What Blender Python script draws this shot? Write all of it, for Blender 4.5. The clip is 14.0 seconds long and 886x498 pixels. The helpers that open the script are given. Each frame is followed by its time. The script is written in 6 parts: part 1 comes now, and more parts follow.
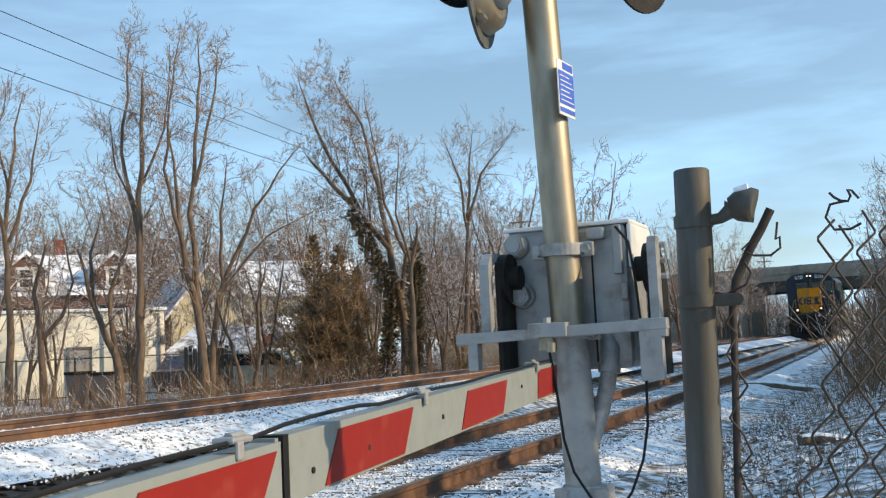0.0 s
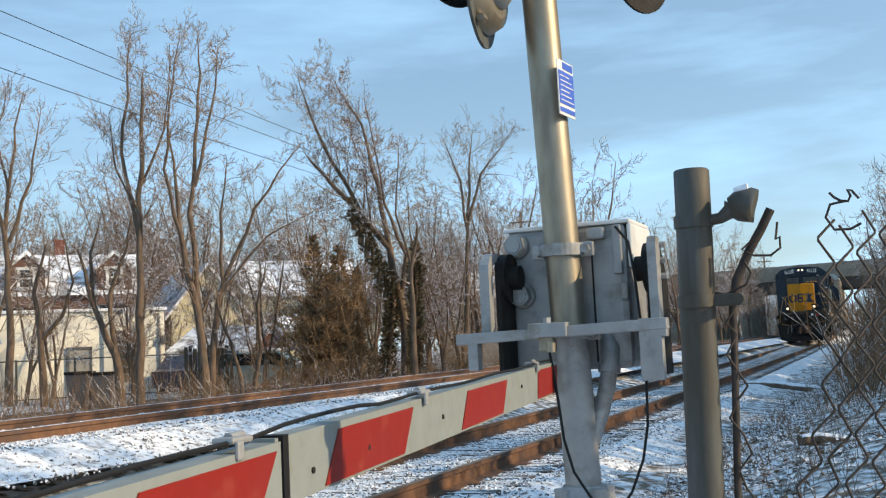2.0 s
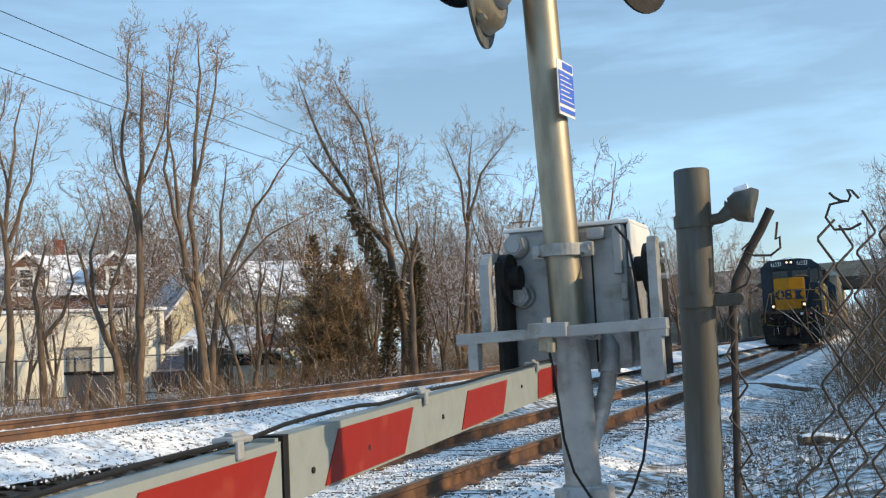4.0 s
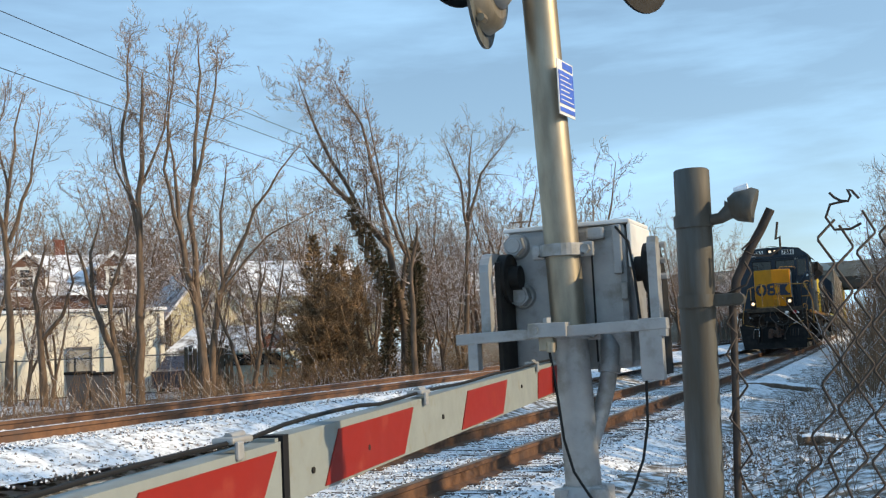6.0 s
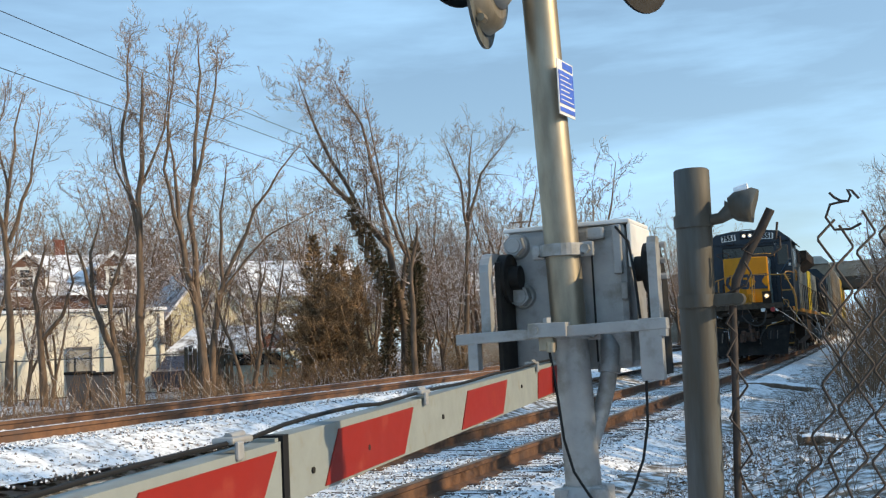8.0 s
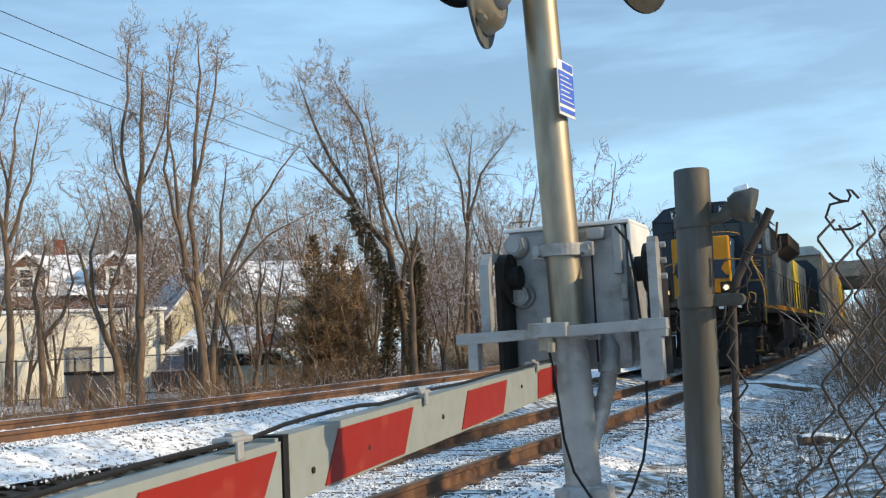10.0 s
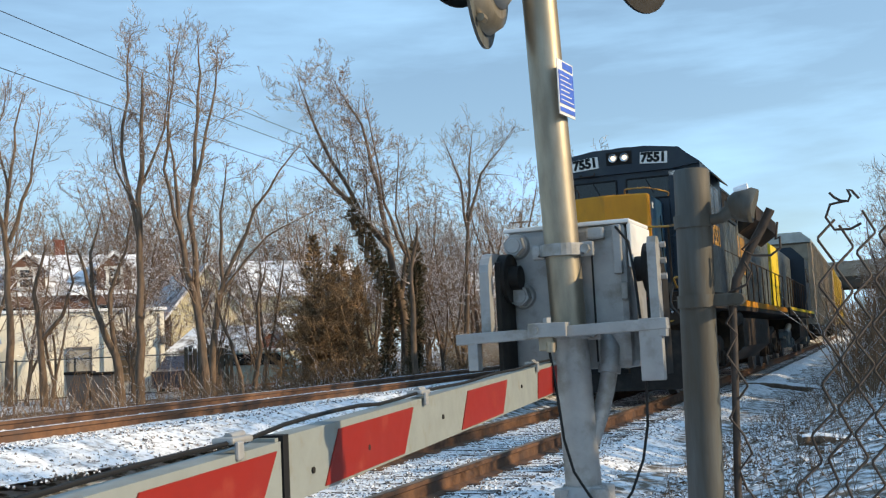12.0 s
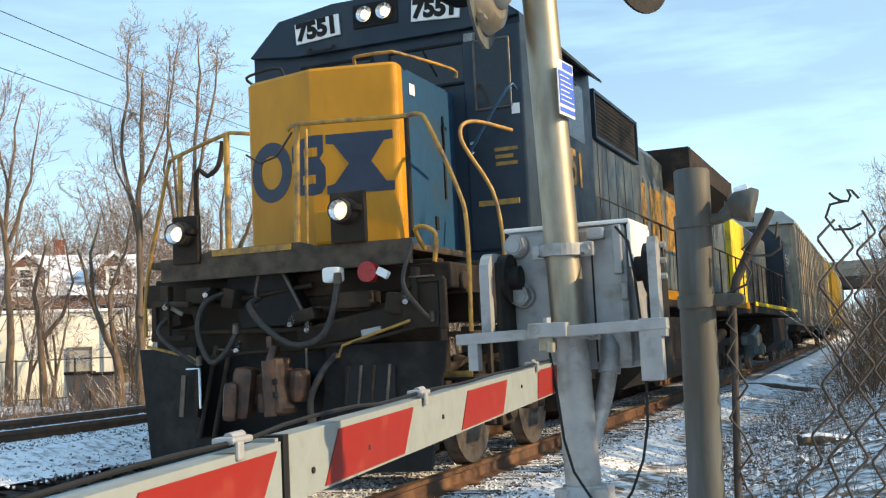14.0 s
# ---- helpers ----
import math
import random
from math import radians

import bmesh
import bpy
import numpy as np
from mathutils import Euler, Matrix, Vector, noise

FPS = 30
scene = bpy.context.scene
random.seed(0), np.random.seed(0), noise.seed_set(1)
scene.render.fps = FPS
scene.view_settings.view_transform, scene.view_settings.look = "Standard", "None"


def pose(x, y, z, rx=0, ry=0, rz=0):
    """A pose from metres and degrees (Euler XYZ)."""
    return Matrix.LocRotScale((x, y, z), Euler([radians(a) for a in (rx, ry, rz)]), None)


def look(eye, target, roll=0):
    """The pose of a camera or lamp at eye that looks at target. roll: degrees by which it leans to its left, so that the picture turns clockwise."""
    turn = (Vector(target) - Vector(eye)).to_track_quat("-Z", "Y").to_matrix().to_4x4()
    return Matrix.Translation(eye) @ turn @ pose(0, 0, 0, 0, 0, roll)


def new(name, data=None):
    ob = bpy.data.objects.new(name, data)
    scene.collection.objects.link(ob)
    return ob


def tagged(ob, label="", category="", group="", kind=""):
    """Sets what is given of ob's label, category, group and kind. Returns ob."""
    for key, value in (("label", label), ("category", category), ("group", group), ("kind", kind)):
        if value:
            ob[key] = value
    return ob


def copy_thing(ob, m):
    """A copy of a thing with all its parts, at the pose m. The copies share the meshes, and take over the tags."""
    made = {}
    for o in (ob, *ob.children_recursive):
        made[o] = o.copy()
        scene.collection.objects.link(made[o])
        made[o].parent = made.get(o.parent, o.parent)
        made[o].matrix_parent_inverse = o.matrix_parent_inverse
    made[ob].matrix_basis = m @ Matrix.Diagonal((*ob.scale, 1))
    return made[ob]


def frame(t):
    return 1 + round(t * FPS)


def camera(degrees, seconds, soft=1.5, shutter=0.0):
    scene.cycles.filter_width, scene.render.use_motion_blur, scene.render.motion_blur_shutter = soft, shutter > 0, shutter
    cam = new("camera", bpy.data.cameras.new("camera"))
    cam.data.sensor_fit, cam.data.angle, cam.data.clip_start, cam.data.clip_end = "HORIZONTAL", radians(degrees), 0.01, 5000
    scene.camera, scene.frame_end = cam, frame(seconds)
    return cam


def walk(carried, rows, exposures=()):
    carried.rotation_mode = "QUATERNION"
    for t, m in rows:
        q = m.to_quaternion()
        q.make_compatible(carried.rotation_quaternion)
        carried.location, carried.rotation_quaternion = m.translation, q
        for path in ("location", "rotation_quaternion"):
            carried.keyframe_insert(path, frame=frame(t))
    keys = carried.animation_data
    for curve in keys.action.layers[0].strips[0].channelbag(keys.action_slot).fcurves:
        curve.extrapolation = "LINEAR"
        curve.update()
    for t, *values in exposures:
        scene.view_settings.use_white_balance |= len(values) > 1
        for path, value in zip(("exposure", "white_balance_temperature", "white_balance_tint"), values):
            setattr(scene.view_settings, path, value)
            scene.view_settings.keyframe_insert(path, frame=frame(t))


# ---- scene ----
# ---- camera ----
cam = camera(44.886, 14.0, soft=1.25)
EYE = (4.608, 0.0, 1.1655)
VIEW = pose(*EYE, 95.277, 0, 22.564) @ pose(0, 0, 0, 0, 0, -2.772)
walk(cam, [(0, VIEW), (14.0, VIEW)], exposures=[(0, -0.03, 7600, 9), (12.5, 0.0, 7600, 9), (13.3, 0.14, 7800, 9), (14.0, 0.45, 8200, 9)])

# ---- light ----
SUN_AZ, SUN_EL = radians(83), radians(25)
SUN_DIR = Vector((math.sin(SUN_AZ) * math.cos(SUN_EL), math.cos(SUN_AZ) * math.cos(SUN_EL), math.sin(SUN_EL)))
world = bpy.data.worlds.new("sky")
scene.world = world
world.use_nodes = True
wn, wl = world.node_tree.nodes, world.node_tree.links
sky = wn.new("ShaderNodeTexSky")
sky.sky_type, sky.sun_disc = "NISHITA", False
sky.sun_elevation, sky.sun_rotation = SUN_EL, SUN_AZ
sky.air_density, sky.dust_density, sky.ozone_density = 1.0, 0.4, 3.6
wtc, wmap, wnoise, wramp, wmix = (wn.new("ShaderNodeTexCoord"), wn.new("ShaderNodeMapping"), wn.new("ShaderNodeTexNoise"),
                                  wn.new("ShaderNodeValToRGB"), wn.new("ShaderNodeMix"))
wmap.inputs["Rotation"].default_value = (0.0, 0.12, 0.4)
wmap.inputs["Scale"].default_value = (1.6, 1.6, 9.0)
wnoise.inputs["Scale"].default_value, wnoise.inputs["Detail"].default_value, wnoise.inputs["Roughness"].default_value = 1.7, 6.0, 0.55
wramp.color_ramp.elements[0].position, wramp.color_ramp.elements[1].position = 0.42, 0.88
wramp.color_ramp.elements[0].color = (0.15, 0.15, 0.15, 1)
wramp.color_ramp.elements[1].color = (0.6, 0.6, 0.6, 1)
wmix.data_type = "RGBA"
wmix.inputs["B"].default_value = (4.4, 8.5, 13.8, 1)
wl.new(wtc.outputs["Generated"], wmap.inputs["Vector"])
wl.new(wmap.outputs["Vector"], wnoise.inputs["Vector"])
wl.new(wnoise.outputs["Fac"], wramp.inputs["Fac"])
# a thin veil that thickens towards the east, with streaks in it
wsep, wgrad, wmul = wn.new("ShaderNodeSeparateXYZ"), wn.new("ShaderNodeMapRange"), wn.new("ShaderNodeMath")
wgrad.inputs["From Min"].default_value, wgrad.inputs["From Max"].default_value = -0.72, 0.25
wgrad.inputs["To Min"].default_value, wgrad.inputs["To Max"].default_value = 0.9, 1.75
wmul.operation = "MULTIPLY"
wl.new(wtc.outputs["Generated"], wsep.inputs["Vector"])
wl.new(wsep.outputs["X"], wgrad.inputs["Value"])
wl.new(wramp.outputs["Color"], wmul.inputs[0])
wl.new(wgrad.outputs["Result"], wmul.inputs[1])
wl.new(wmul.outputs["Value"], wmix.inputs["Factor"])
wl.new(sky.outputs["Color"], wmix.inputs["A"])
wl.new(wmix.outputs["Result"], wn["Background"].inputs["Color"])
wn["Background"].inputs["Strength"].default_value = 0.145
sun = new("sun", bpy.data.lights.new("sun", "SUN"))
sun.data.energy, sun.data.angle, sun.data.color = 4.8, radians(0.55), (1.0, 0.83, 0.60)
sun.matrix_world = look(SUN_DIR * 60, (0, 0, 0))


# ---- materials ----
def material(name, color, rough=0.7, metal=0.0, color2=None, scale=8.0, stain=None, stain_scale=1.2, stain_amount=0.5,
             bump=0.0, bump_scale=None, stretch=(1, 1, 1), per_object=0.0, detail=6.0, island=0.0, snow=0.0, snow_at=1.02, glow=0.0, spec=0.5):
    """A principled surface: base colour varied by a fine and a broad noise, relief by bump, snow lying on faces that look up."""
    m = bpy.data.materials.new(name)
    m.use_nodes = True
    n, l = m.node_tree.nodes, m.node_tree.links
    b = n["Principled BSDF"]
    b.inputs["Roughness"].default_value, b.inputs["Metallic"].default_value = rough, metal
    b.inputs["Specular IOR Level"].default_value = spec
    tc, mp = n.new("ShaderNodeTexCoord"), n.new("ShaderNodeMapping")
    mp.inputs["Scale"].default_value = stretch
    l.new(tc.outputs["Object"], mp.inputs["Vector"])

    def noise_node(sc, det=detail):
        t = n.new("ShaderNodeTexNoise")
        t.inputs["Scale"].default_value, t.inputs["Detail"].default_value, t.inputs["Roughness"].default_value = sc, det, 0.6
        l.new(mp.outputs["Vector"], t.inputs["Vector"])
        return t

    def mix(fac, a, bb):
        x = n.new("ShaderNodeMix")
        x.data_type = "RGBA"
        for sock, v in (("Factor", fac), ("A", a), ("B", bb)):
            if isinstance(v, (tuple, float, int)):
                x.inputs[sock].default_value = (*v, 1) if isinstance(v, tuple) and len(v) == 3 else v
            else:
                l.new(v, x.inputs[sock])
        return x.outputs["Result"]

    def ramp(sock, lo, hi):
        r = n.new("ShaderNodeMapRange")
        r.inputs["From Min"].default_value, r.inputs["From Max"].default_value = lo, hi
        l.new(sock, r.inputs["Value"])
        return r.outputs["Result"]

    fine = noise_node(scale)
    col = mix(ramp(fine.outputs["Fac"], 0.35, 0.65), color, color2 or tuple(c * 0.72 for c in color))
    if stain:
        broad = noise_node(stain_scale, 5.0)
        f = ramp(broad.outputs["Fac"], 0.62 - 0.25 * stain_amount, 0.78 - 0.25 * stain_amount)
        col = mix(f, col, stain)
    if per_object or island:
        src = n.new("ShaderNodeObjectInfo").outputs["Random"] if per_object else n.new("ShaderNodeNewGeometry").outputs["Random Per Island"]
        hsv = n.new("ShaderNodeHueSaturation")
        amount = per_object or island
        r = n.new("ShaderNodeMapRange")
        r.inputs["To Min"].default_value, r.inputs["To Max"].default_value = 1 - amount, 1 + amount
        l.new(src, r.inputs["Value"])
        l.new(r.outputs["Result"], hsv.inputs["Value"])
        l.new(col, hsv.inputs["Color"])
        col = hsv.outputs["Color"]
    if snow:
        geo, sep = n.new("ShaderNodeNewGeometry"), n.new("ShaderNodeSeparateXYZ")
        l.new(geo.outputs["Normal"], sep.inputs["Vector"])
        patch = noise_node(snow, 4.0)
        add = n.new("ShaderNodeMath")
        add.operation = "ADD"
        l.new(sep.outputs["Z"], add.inputs[0])
        l.new(patch.outputs["Fac"], add.inputs[1])
        col = mix(ramp(add.outputs[0], snow_at, snow_at + 0.1), col, (0.82, 0.84, 0.88))
    l.new(col, b.inputs["Base Color"])
    if bump:
        bn, bt = n.new("ShaderNodeBump"), noise_node(bump_scale or scale * 2)
        bn.inputs["Strength"].default_value, bn.inputs["Distance"].default_value = bump, 0.01
        l.new(bt.outputs["Fac"], bn.inputs["Height"])
        l.new(bn.outputs["Normal"], b.inputs["Normal"])
    rr = ramp(fine.outputs["Fac"], 0.2, 0.8)
    rm = n.new("ShaderNodeMapRange")
    rm.inputs["To Min"].default_value, rm.inputs["To Max"].default_value = max(0.03, rough - 0.12), min(1.0, rough + 0.12)
    l.new(rr, rm.inputs["Value"])
    l.new(rm.outputs["Result"], b.inputs["Roughness"])
    if glow:
        b.inputs["Emission Color"].default_value = (1.0, 0.76, 0.46, 1)
        b.inputs["Emission Strength"].default_value = glow
    return m


GROUND = material("snowy_ground", (0.70, 0.73, 0.78), 0.85, color2=(0.84, 0.86, 0.90), scale=3.0, stain=(0.12, 0.095, 0.07), stain_scale=5.5, stain_amount=0.84, bump=1.0, bump_scale=14)
LITTER = material("leaf_litter", (0.12, 0.07, 0.042), 0.95, color2=(0.065, 0.04, 0.026), scale=6.0, stain=(0.62, 0.63, 0.66), stain_scale=1.6, stain_amount=0.3, bump=1.0, bump_scale=16)
BALLAST = material("snowy_ballast", (0.17, 0.155, 0.15), 0.9, color2=(0.80, 0.82, 0.86), scale=17.0, stain=(0.83, 0.85, 0.89), stain_scale=9.0, stain_amount=0.95, bump=1.0, bump_scale=20, detail=4.0)
STONE = material("ballast_stone", (0.20, 0.18, 0.17), 0.9, color2=(0.11, 0.10, 0.10), scale=30.0, island=0.45, snow=14.0, snow_at=0.82)
RUST = material("rusty_rail", (0.17, 0.08, 0.038), 0.75, color2=(0.10, 0.048, 0.027), scale=9.0, stain=(0.09, 0.05, 0.035), stain_scale=3.0, bump=0.4)
RAILTOP = material("worn_rail_head", (0.30, 0.19, 0.11), 0.5, 0.5, color2=(0.2, 0.12, 0.07), scale=7.0)
TIE = material("weathered_tie", (0.085, 0.058, 0.042), 0.9, color2=(0.045, 0.033, 0.026), scale=18.0, stretch=(0.3, 3, 3), bump=0.8, per_object=0.25, snow=6.0, snow_at=1.42)
GALV = material("galvanized_steel", (0.33, 0.295, 0.235), 0.45, 0.75, color2=(0.24, 0.21, 0.165), scale=16.0, stain=(0.24, 0.20, 0.14), stain_scale=2.2, stain_amount=0.45, bump=0.06, stretch=(1, 1, 0.25))
ALUM = material("aluminium_paint", (0.34, 0.345, 0.35), 0.5, 0.3, color2=(0.29, 0.295, 0.30), scale=14.0, stain=(0.22, 0.21, 0.19), stain_scale=7.0, stain_amount=0.45, bump=0.08)
POSTMAT = material("weathered_zinc_post", (0.10, 0.112, 0.112), 0.65, 0.2, color2=(0.066, 0.074, 0.074), scale=22.0, stain=(0.06, 0.052, 0.04), stain_scale=14.0, stain_amount=0.6, bump=0.12, stretch=(1, 1, 0.14))
WIRE = material("rusted_wire", (0.06, 0.045, 0.038), 0.7, 0.3, color2=(0.035, 0.028, 0.025), scale=40.0)
# black rubber; also colours the sheets that stand for shade on the pilot
RUBBER_AND_SHADE = material("black_rubber_and_shade", (0.010, 0.010, 0.011), 0.6, spec=0.3)
BLACK = material("black_paint", (0.013, 0.012, 0.0115), 0.7, spec=0.25, scale=10.0, stain=(0.03, 0.026, 0.022), stain_scale=3.0, stain_amount=0.4)
ARMGREY = material("gate_arm_white", (0.235, 0.262, 0.258), 0.5, color2=(0.205, 0.23, 0.225), scale=9.0, stain=(0.20, 0.20, 0.17), stain_scale=16.0, stain_amount=0.3)
ARMRED = material("gate_arm_red", (0.245, 0.014, 0.008), 0.45, color2=(0.215, 0.012, 0.0075), scale=6.0, stain=(0.27, 0.035, 0.02), stain_scale=12.0, stain_amount=0.2)
SIGNBLUE = material("sign_blue", (0.05, 0.13, 0.55), 0.4, color2=(0.06, 0.15, 0.6))
WHITE = material("white_paint", (0.75, 0.75, 0.74), 0.5, color2=(0.68, 0.68, 0.67))
SNOW = material("snow", (0.82, 0.84, 0.88), 0.8, color2=(0.76, 0.79, 0.85), scale=5.0, bump=0.3)
BARK = material("grey_brown_bark", (0.18, 0.12, 0.083), 0.9, color2=(0.085, 0.06, 0.043), scale=12.0, stretch=(1, 1, 0.25), bump=0.8, snow=2.2)
TWIG = material("bare_twigs", (0.24, 0.155, 0.11), 0.9, color2=(0.15, 0.098, 0.07), scale=3.0, snow=3.5)
BRUSH = material("dead_brush", (0.20, 0.12, 0.066), 0.9, color2=(0.125, 0.075, 0.043), scale=2.0, island=0.3, snow=3.0)
IVY = material("dark_ivy", (0.06, 0.055, 0.026), 0.8, color2=(0.13, 0.085, 0.045), scale=2.0, island=0.4)
CEDAR = material("brown_cedar", (0.30, 0.19, 0.105), 0.9, color2=(0.19, 0.12, 0.065), scale=2.0, island=0.4)


# ---- mesh helpers ----
class Mesh:
    """Collects faces; welds nothing, so that flat and round faces keep their own shading."""

    def __init__(self):
        self.v, self.f, self.s = [], [], []

    def add(self, verts, faces, smooth=False):
        k = len(self.v)
        self.v += [tuple(p) for p in verts]
        self.f += [tuple(i + k for i in f) for f in faces]
        self.s += [smooth] * len(faces)
        return self

    def box(self, c, size, m=None, bevel=0.0):
        bm = bmesh.new()
        bmesh.ops.create_cube(bm, size=1.0)
        bmesh.ops.scale(bm, vec=size, verts=bm.verts)
        if bevel:
            bmesh.ops.bevel(bm, geom=bm.edges[:], offset=bevel, segments=2, profile=0.6, affect="EDGES")
        bm.verts.index_update()
        t = Matrix.Translation(c) @ (m or Matrix())
        self.add([t @ v.co for v in bm.verts], [[v.index for v in f.verts] for f in bm.faces])
        bm.free()
        return self

    def tube(self, pts, radii, n=10, caps=True, smooth=True):
        """A round bar along the points, with a radius for each of them."""
        pts = [Vector(p) for p in pts]
        if not isinstance(radii, (list, tuple)):
            radii = [radii] * len(pts)
        rings = []
        up = None
        for i, p in enumerate(pts):
            d = (pts[min(i + 1, len(pts) - 1)] - pts[max(i - 1, 0)]).normalized()
            if up is None:
                up = d.orthogonal().normalized()
            up = (up - d * up.dot(d))
            up = up.normalized() if up.length > 1e-6 else d.orthogonal().normalized()
            side = d.cross(up)
            rings.append([p + (up * math.cos(a) + side * math.sin(a)) * radii[i] for a in (math.tau * j / n for j in range(n))])
        vs = [v for r in rings for v in r]
        fs = [(i * n + j, i * n + (j + 1) % n, (i + 1) * n + (j + 1) % n, (i + 1) * n + j) for i in range(len(pts) - 1) for j in range(n)]
        self.add(vs, fs, smooth)
        if caps:
            self.add(rings[0], [tuple(range(n))[::-1]])
            self.add(rings[-1], [tuple(range(n))])
        return self

    def prism(self, outline, a, b, axis="y"):
        """A flat outline (pairs) pushed from a to b along an axis; the pairs are the two other axes in order."""
        def put(p, w):
            return {"x": (w, p[0], p[1]), "y": (p[0], w, p[1]), "z": (p[0], p[1], w)}[axis]
        n = len(outline)
        vs = [put(p, a) for p in outline] + [put(p, b) for p in outline]
        fs = [tuple(range(n)), tuple(range(2 * n - 1, n - 1, -1))] + [((i + 1) % n, i, n + i, n + (i + 1) % n) for i in range(n)]
        return self.add(vs, fs)

    def data(self, name, mats):
        me = bpy.data.meshes.new(name)
        me.from_pydata(self.v, [], self.f)
        me.polygons.foreach_set("use_smooth", self.s)
        for m in (mats if isinstance(mats, (list, tuple)) else [mats]):
            me.materials.append(m)
        bm = bmesh.new()
        bm.from_mesh(me)
        bmesh.ops.recalc_face_normals(bm, faces=bm.faces[:]) if len(bm.faces) < 4000 else None
        bm.to_mesh(me)
        bm.free()
        return me


def curve(pts, steps=5):
    """A smooth line through the points."""
    pts = [Vector(p) for p in pts]
    ext = [pts[0] * 2 - pts[1]] + pts + [pts[-1] * 2 - pts[-2]]
    out = []
    for a, b, c, d in zip(ext, ext[1:], ext[2:], ext[3:]):
        for k in range(steps):
            t = k / steps
            out.append(0.5 * (2 * b + (c - a) * t + (2 * a - 5 * b + 4 * c - d) * t * t + (3 * b - a - 3 * c + d) * t ** 3))
    return out + [pts[-1]]


def part(name, mesh, mat, parent, label=""):
    ob = new(name, mesh.data(name, mat))
    ob.parent = parent
    return tagged(ob, label)


def thing(name, label, category, m=None, group="", kind=""):
    ob = new(name)
    ob.empty_display_size = 0.2
    ob.matrix_world = m or Matrix()
    return tagged(ob, label, category, group, kind)


def solid(name, mesh, mat, label, category="", group="", kind="", m=None):
    ob = new(name, mesh.data(name, mat))
    ob.matrix_world = m or Matrix()
    return tagged(ob, label, category, group, kind)


def bend(y):
    """How far the near track has swung sideways at y."""
    return -0.00013 * max(y - 8.0, 0.0) ** 2


GRADE = 0.0053
FAR_X, FAR_Z, FAR_SLOPE = -4.396, 0.516, 0.013


# ---- ground ----
def ground_height(x, y):
    z = -0.42 + 0.05 * noise.noise((x * 0.5, y * 0.5, 0)) + 0.03 * noise.noise((x * 2.1, y * 2.1, 3))
    near = math.exp(-((x - bend(y)) / 2.4) ** 4)
    far = math.exp(-((x - FAR_X - FAR_SLOPE * y) / 2.4) ** 4)
    z += 0.20 * near + 0.55 * far
    if x < -6.5:
        z += 0.28 * min(1, (-6.5 - x) / 2) * (1 if y < 60 else 1)
    if x > 2.6:
        rise = min(max((x - 6.5) / 7.0, 0.0), 1.0) * min(max((y - 8.0) / 20.0, 0.0), 1.0)
        z += (0.06 + 0.2 * min(max((y - 3.0) / 7.0, 0.0), 1.0)) * min(x - 2.6, 2.6) + 4.5 * rise * rise * (3 - 2 * rise)
    return z + GRADE * min(max(y, 0), 150)


def ground():
    xs = [-900, -400, -200, -120, -80, -55, -40, -30, -24, -20, -17, -15, -13, -11.5, -10, -9, -8.2, -7.5, -6.9] + [-6.4 + 0.2 * i for i in range(75)] + [9, 10, 11.5, 13, 16, 20, 28, 40, 70, 140, 400, 900]
    ys = [-900, -300, -100, -40, -20, -10, -6, -3] + [-1 + 0.5 * i for i in range(90)] + [45 + 2 * i for i in range(30)] + [110, 120, 135, 160, 200, 280, 450, 900, 2500]
    mesh = Mesh()
    nx = len(xs)
    mesh.add([(x, y, ground_height(x, y) if abs(x) < 130 and y < 300 else -0.1) for y in ys for x in xs],
             [(j * nx + i, j * nx + i + 1, (j + 1) * nx + i + 1, (j + 1) * nx + i) for j in range(len(ys) - 1) for i in range(nx - 1)], True)
    solid("ground", mesh, GROUND, "snow-dusted trackside ground with dead leaves and weeds", "ground", kind="structure")


def verge():
    mesh = Mesh()
    xs, ys = [-7.0 - 0.4 * i for i in range(24)], [2 + 0.8 * j for j in range(110)]
    nx = len(xs)
    mesh.add([(x + 0.5 * noise.noise((y * 0.4, x, 7)), y, ground_height(x, y) + 0.03 + 0.05 * noise.noise((x * 1.5, y * 1.5, 9))) for y in ys for x in xs],
             [(j * nx + i, (j + 1) * nx + i, (j + 1) * nx + i + 1, j * nx + i + 1) for j in range(len(ys) - 1) for i in range(nx - 1)], True)
    solid("verge", mesh, LITTER, "brown leaf-littered verge with traces of snow", "ground", kind="structure")


def ballast(name, cx, z0, y0, y1):
    """The raised bed under one track."""
    prof = [(-2.35, -0.42), (-1.55, -0.19), (-0.7, -0.172), (0.7, -0.172), (1.55, -0.18), (2.35, -0.42)]
    mesh = Mesh()
    ys = [y0 + i * (y1 - y0) / 140 for i in range(141)]
    rows = []
    for y in ys:
        for i in range(len(prof) - 1):
            for k in range(6):
                x = prof[i][0] + (prof[i + 1][0] - prof[i][0]) * k / 6
                z = prof[i][1] + (prof[i + 1][1] - prof[i][1]) * k / 6
                rows.append((cx(y) + x, y, z0 + z + GRADE * y + 0.02 * noise.noise((x * 5, y * 5, z0))))
    n = len(rows) // len(ys)
    mesh.add(rows, [(j * n + i, j * n + i + 1, (j + 1) * n + i + 1, (j + 1) * n + i) for j in range(len(ys) - 1) for i in range(n - 1)], True)
    return solid(name, mesh, BALLAST, "grey crushed-stone track ballast dusted with snow", "ballast", kind="structure")


def near_x(y):
    return bend(y)


def far_x(y):
    return FAR_X + FAR_SLOPE * y


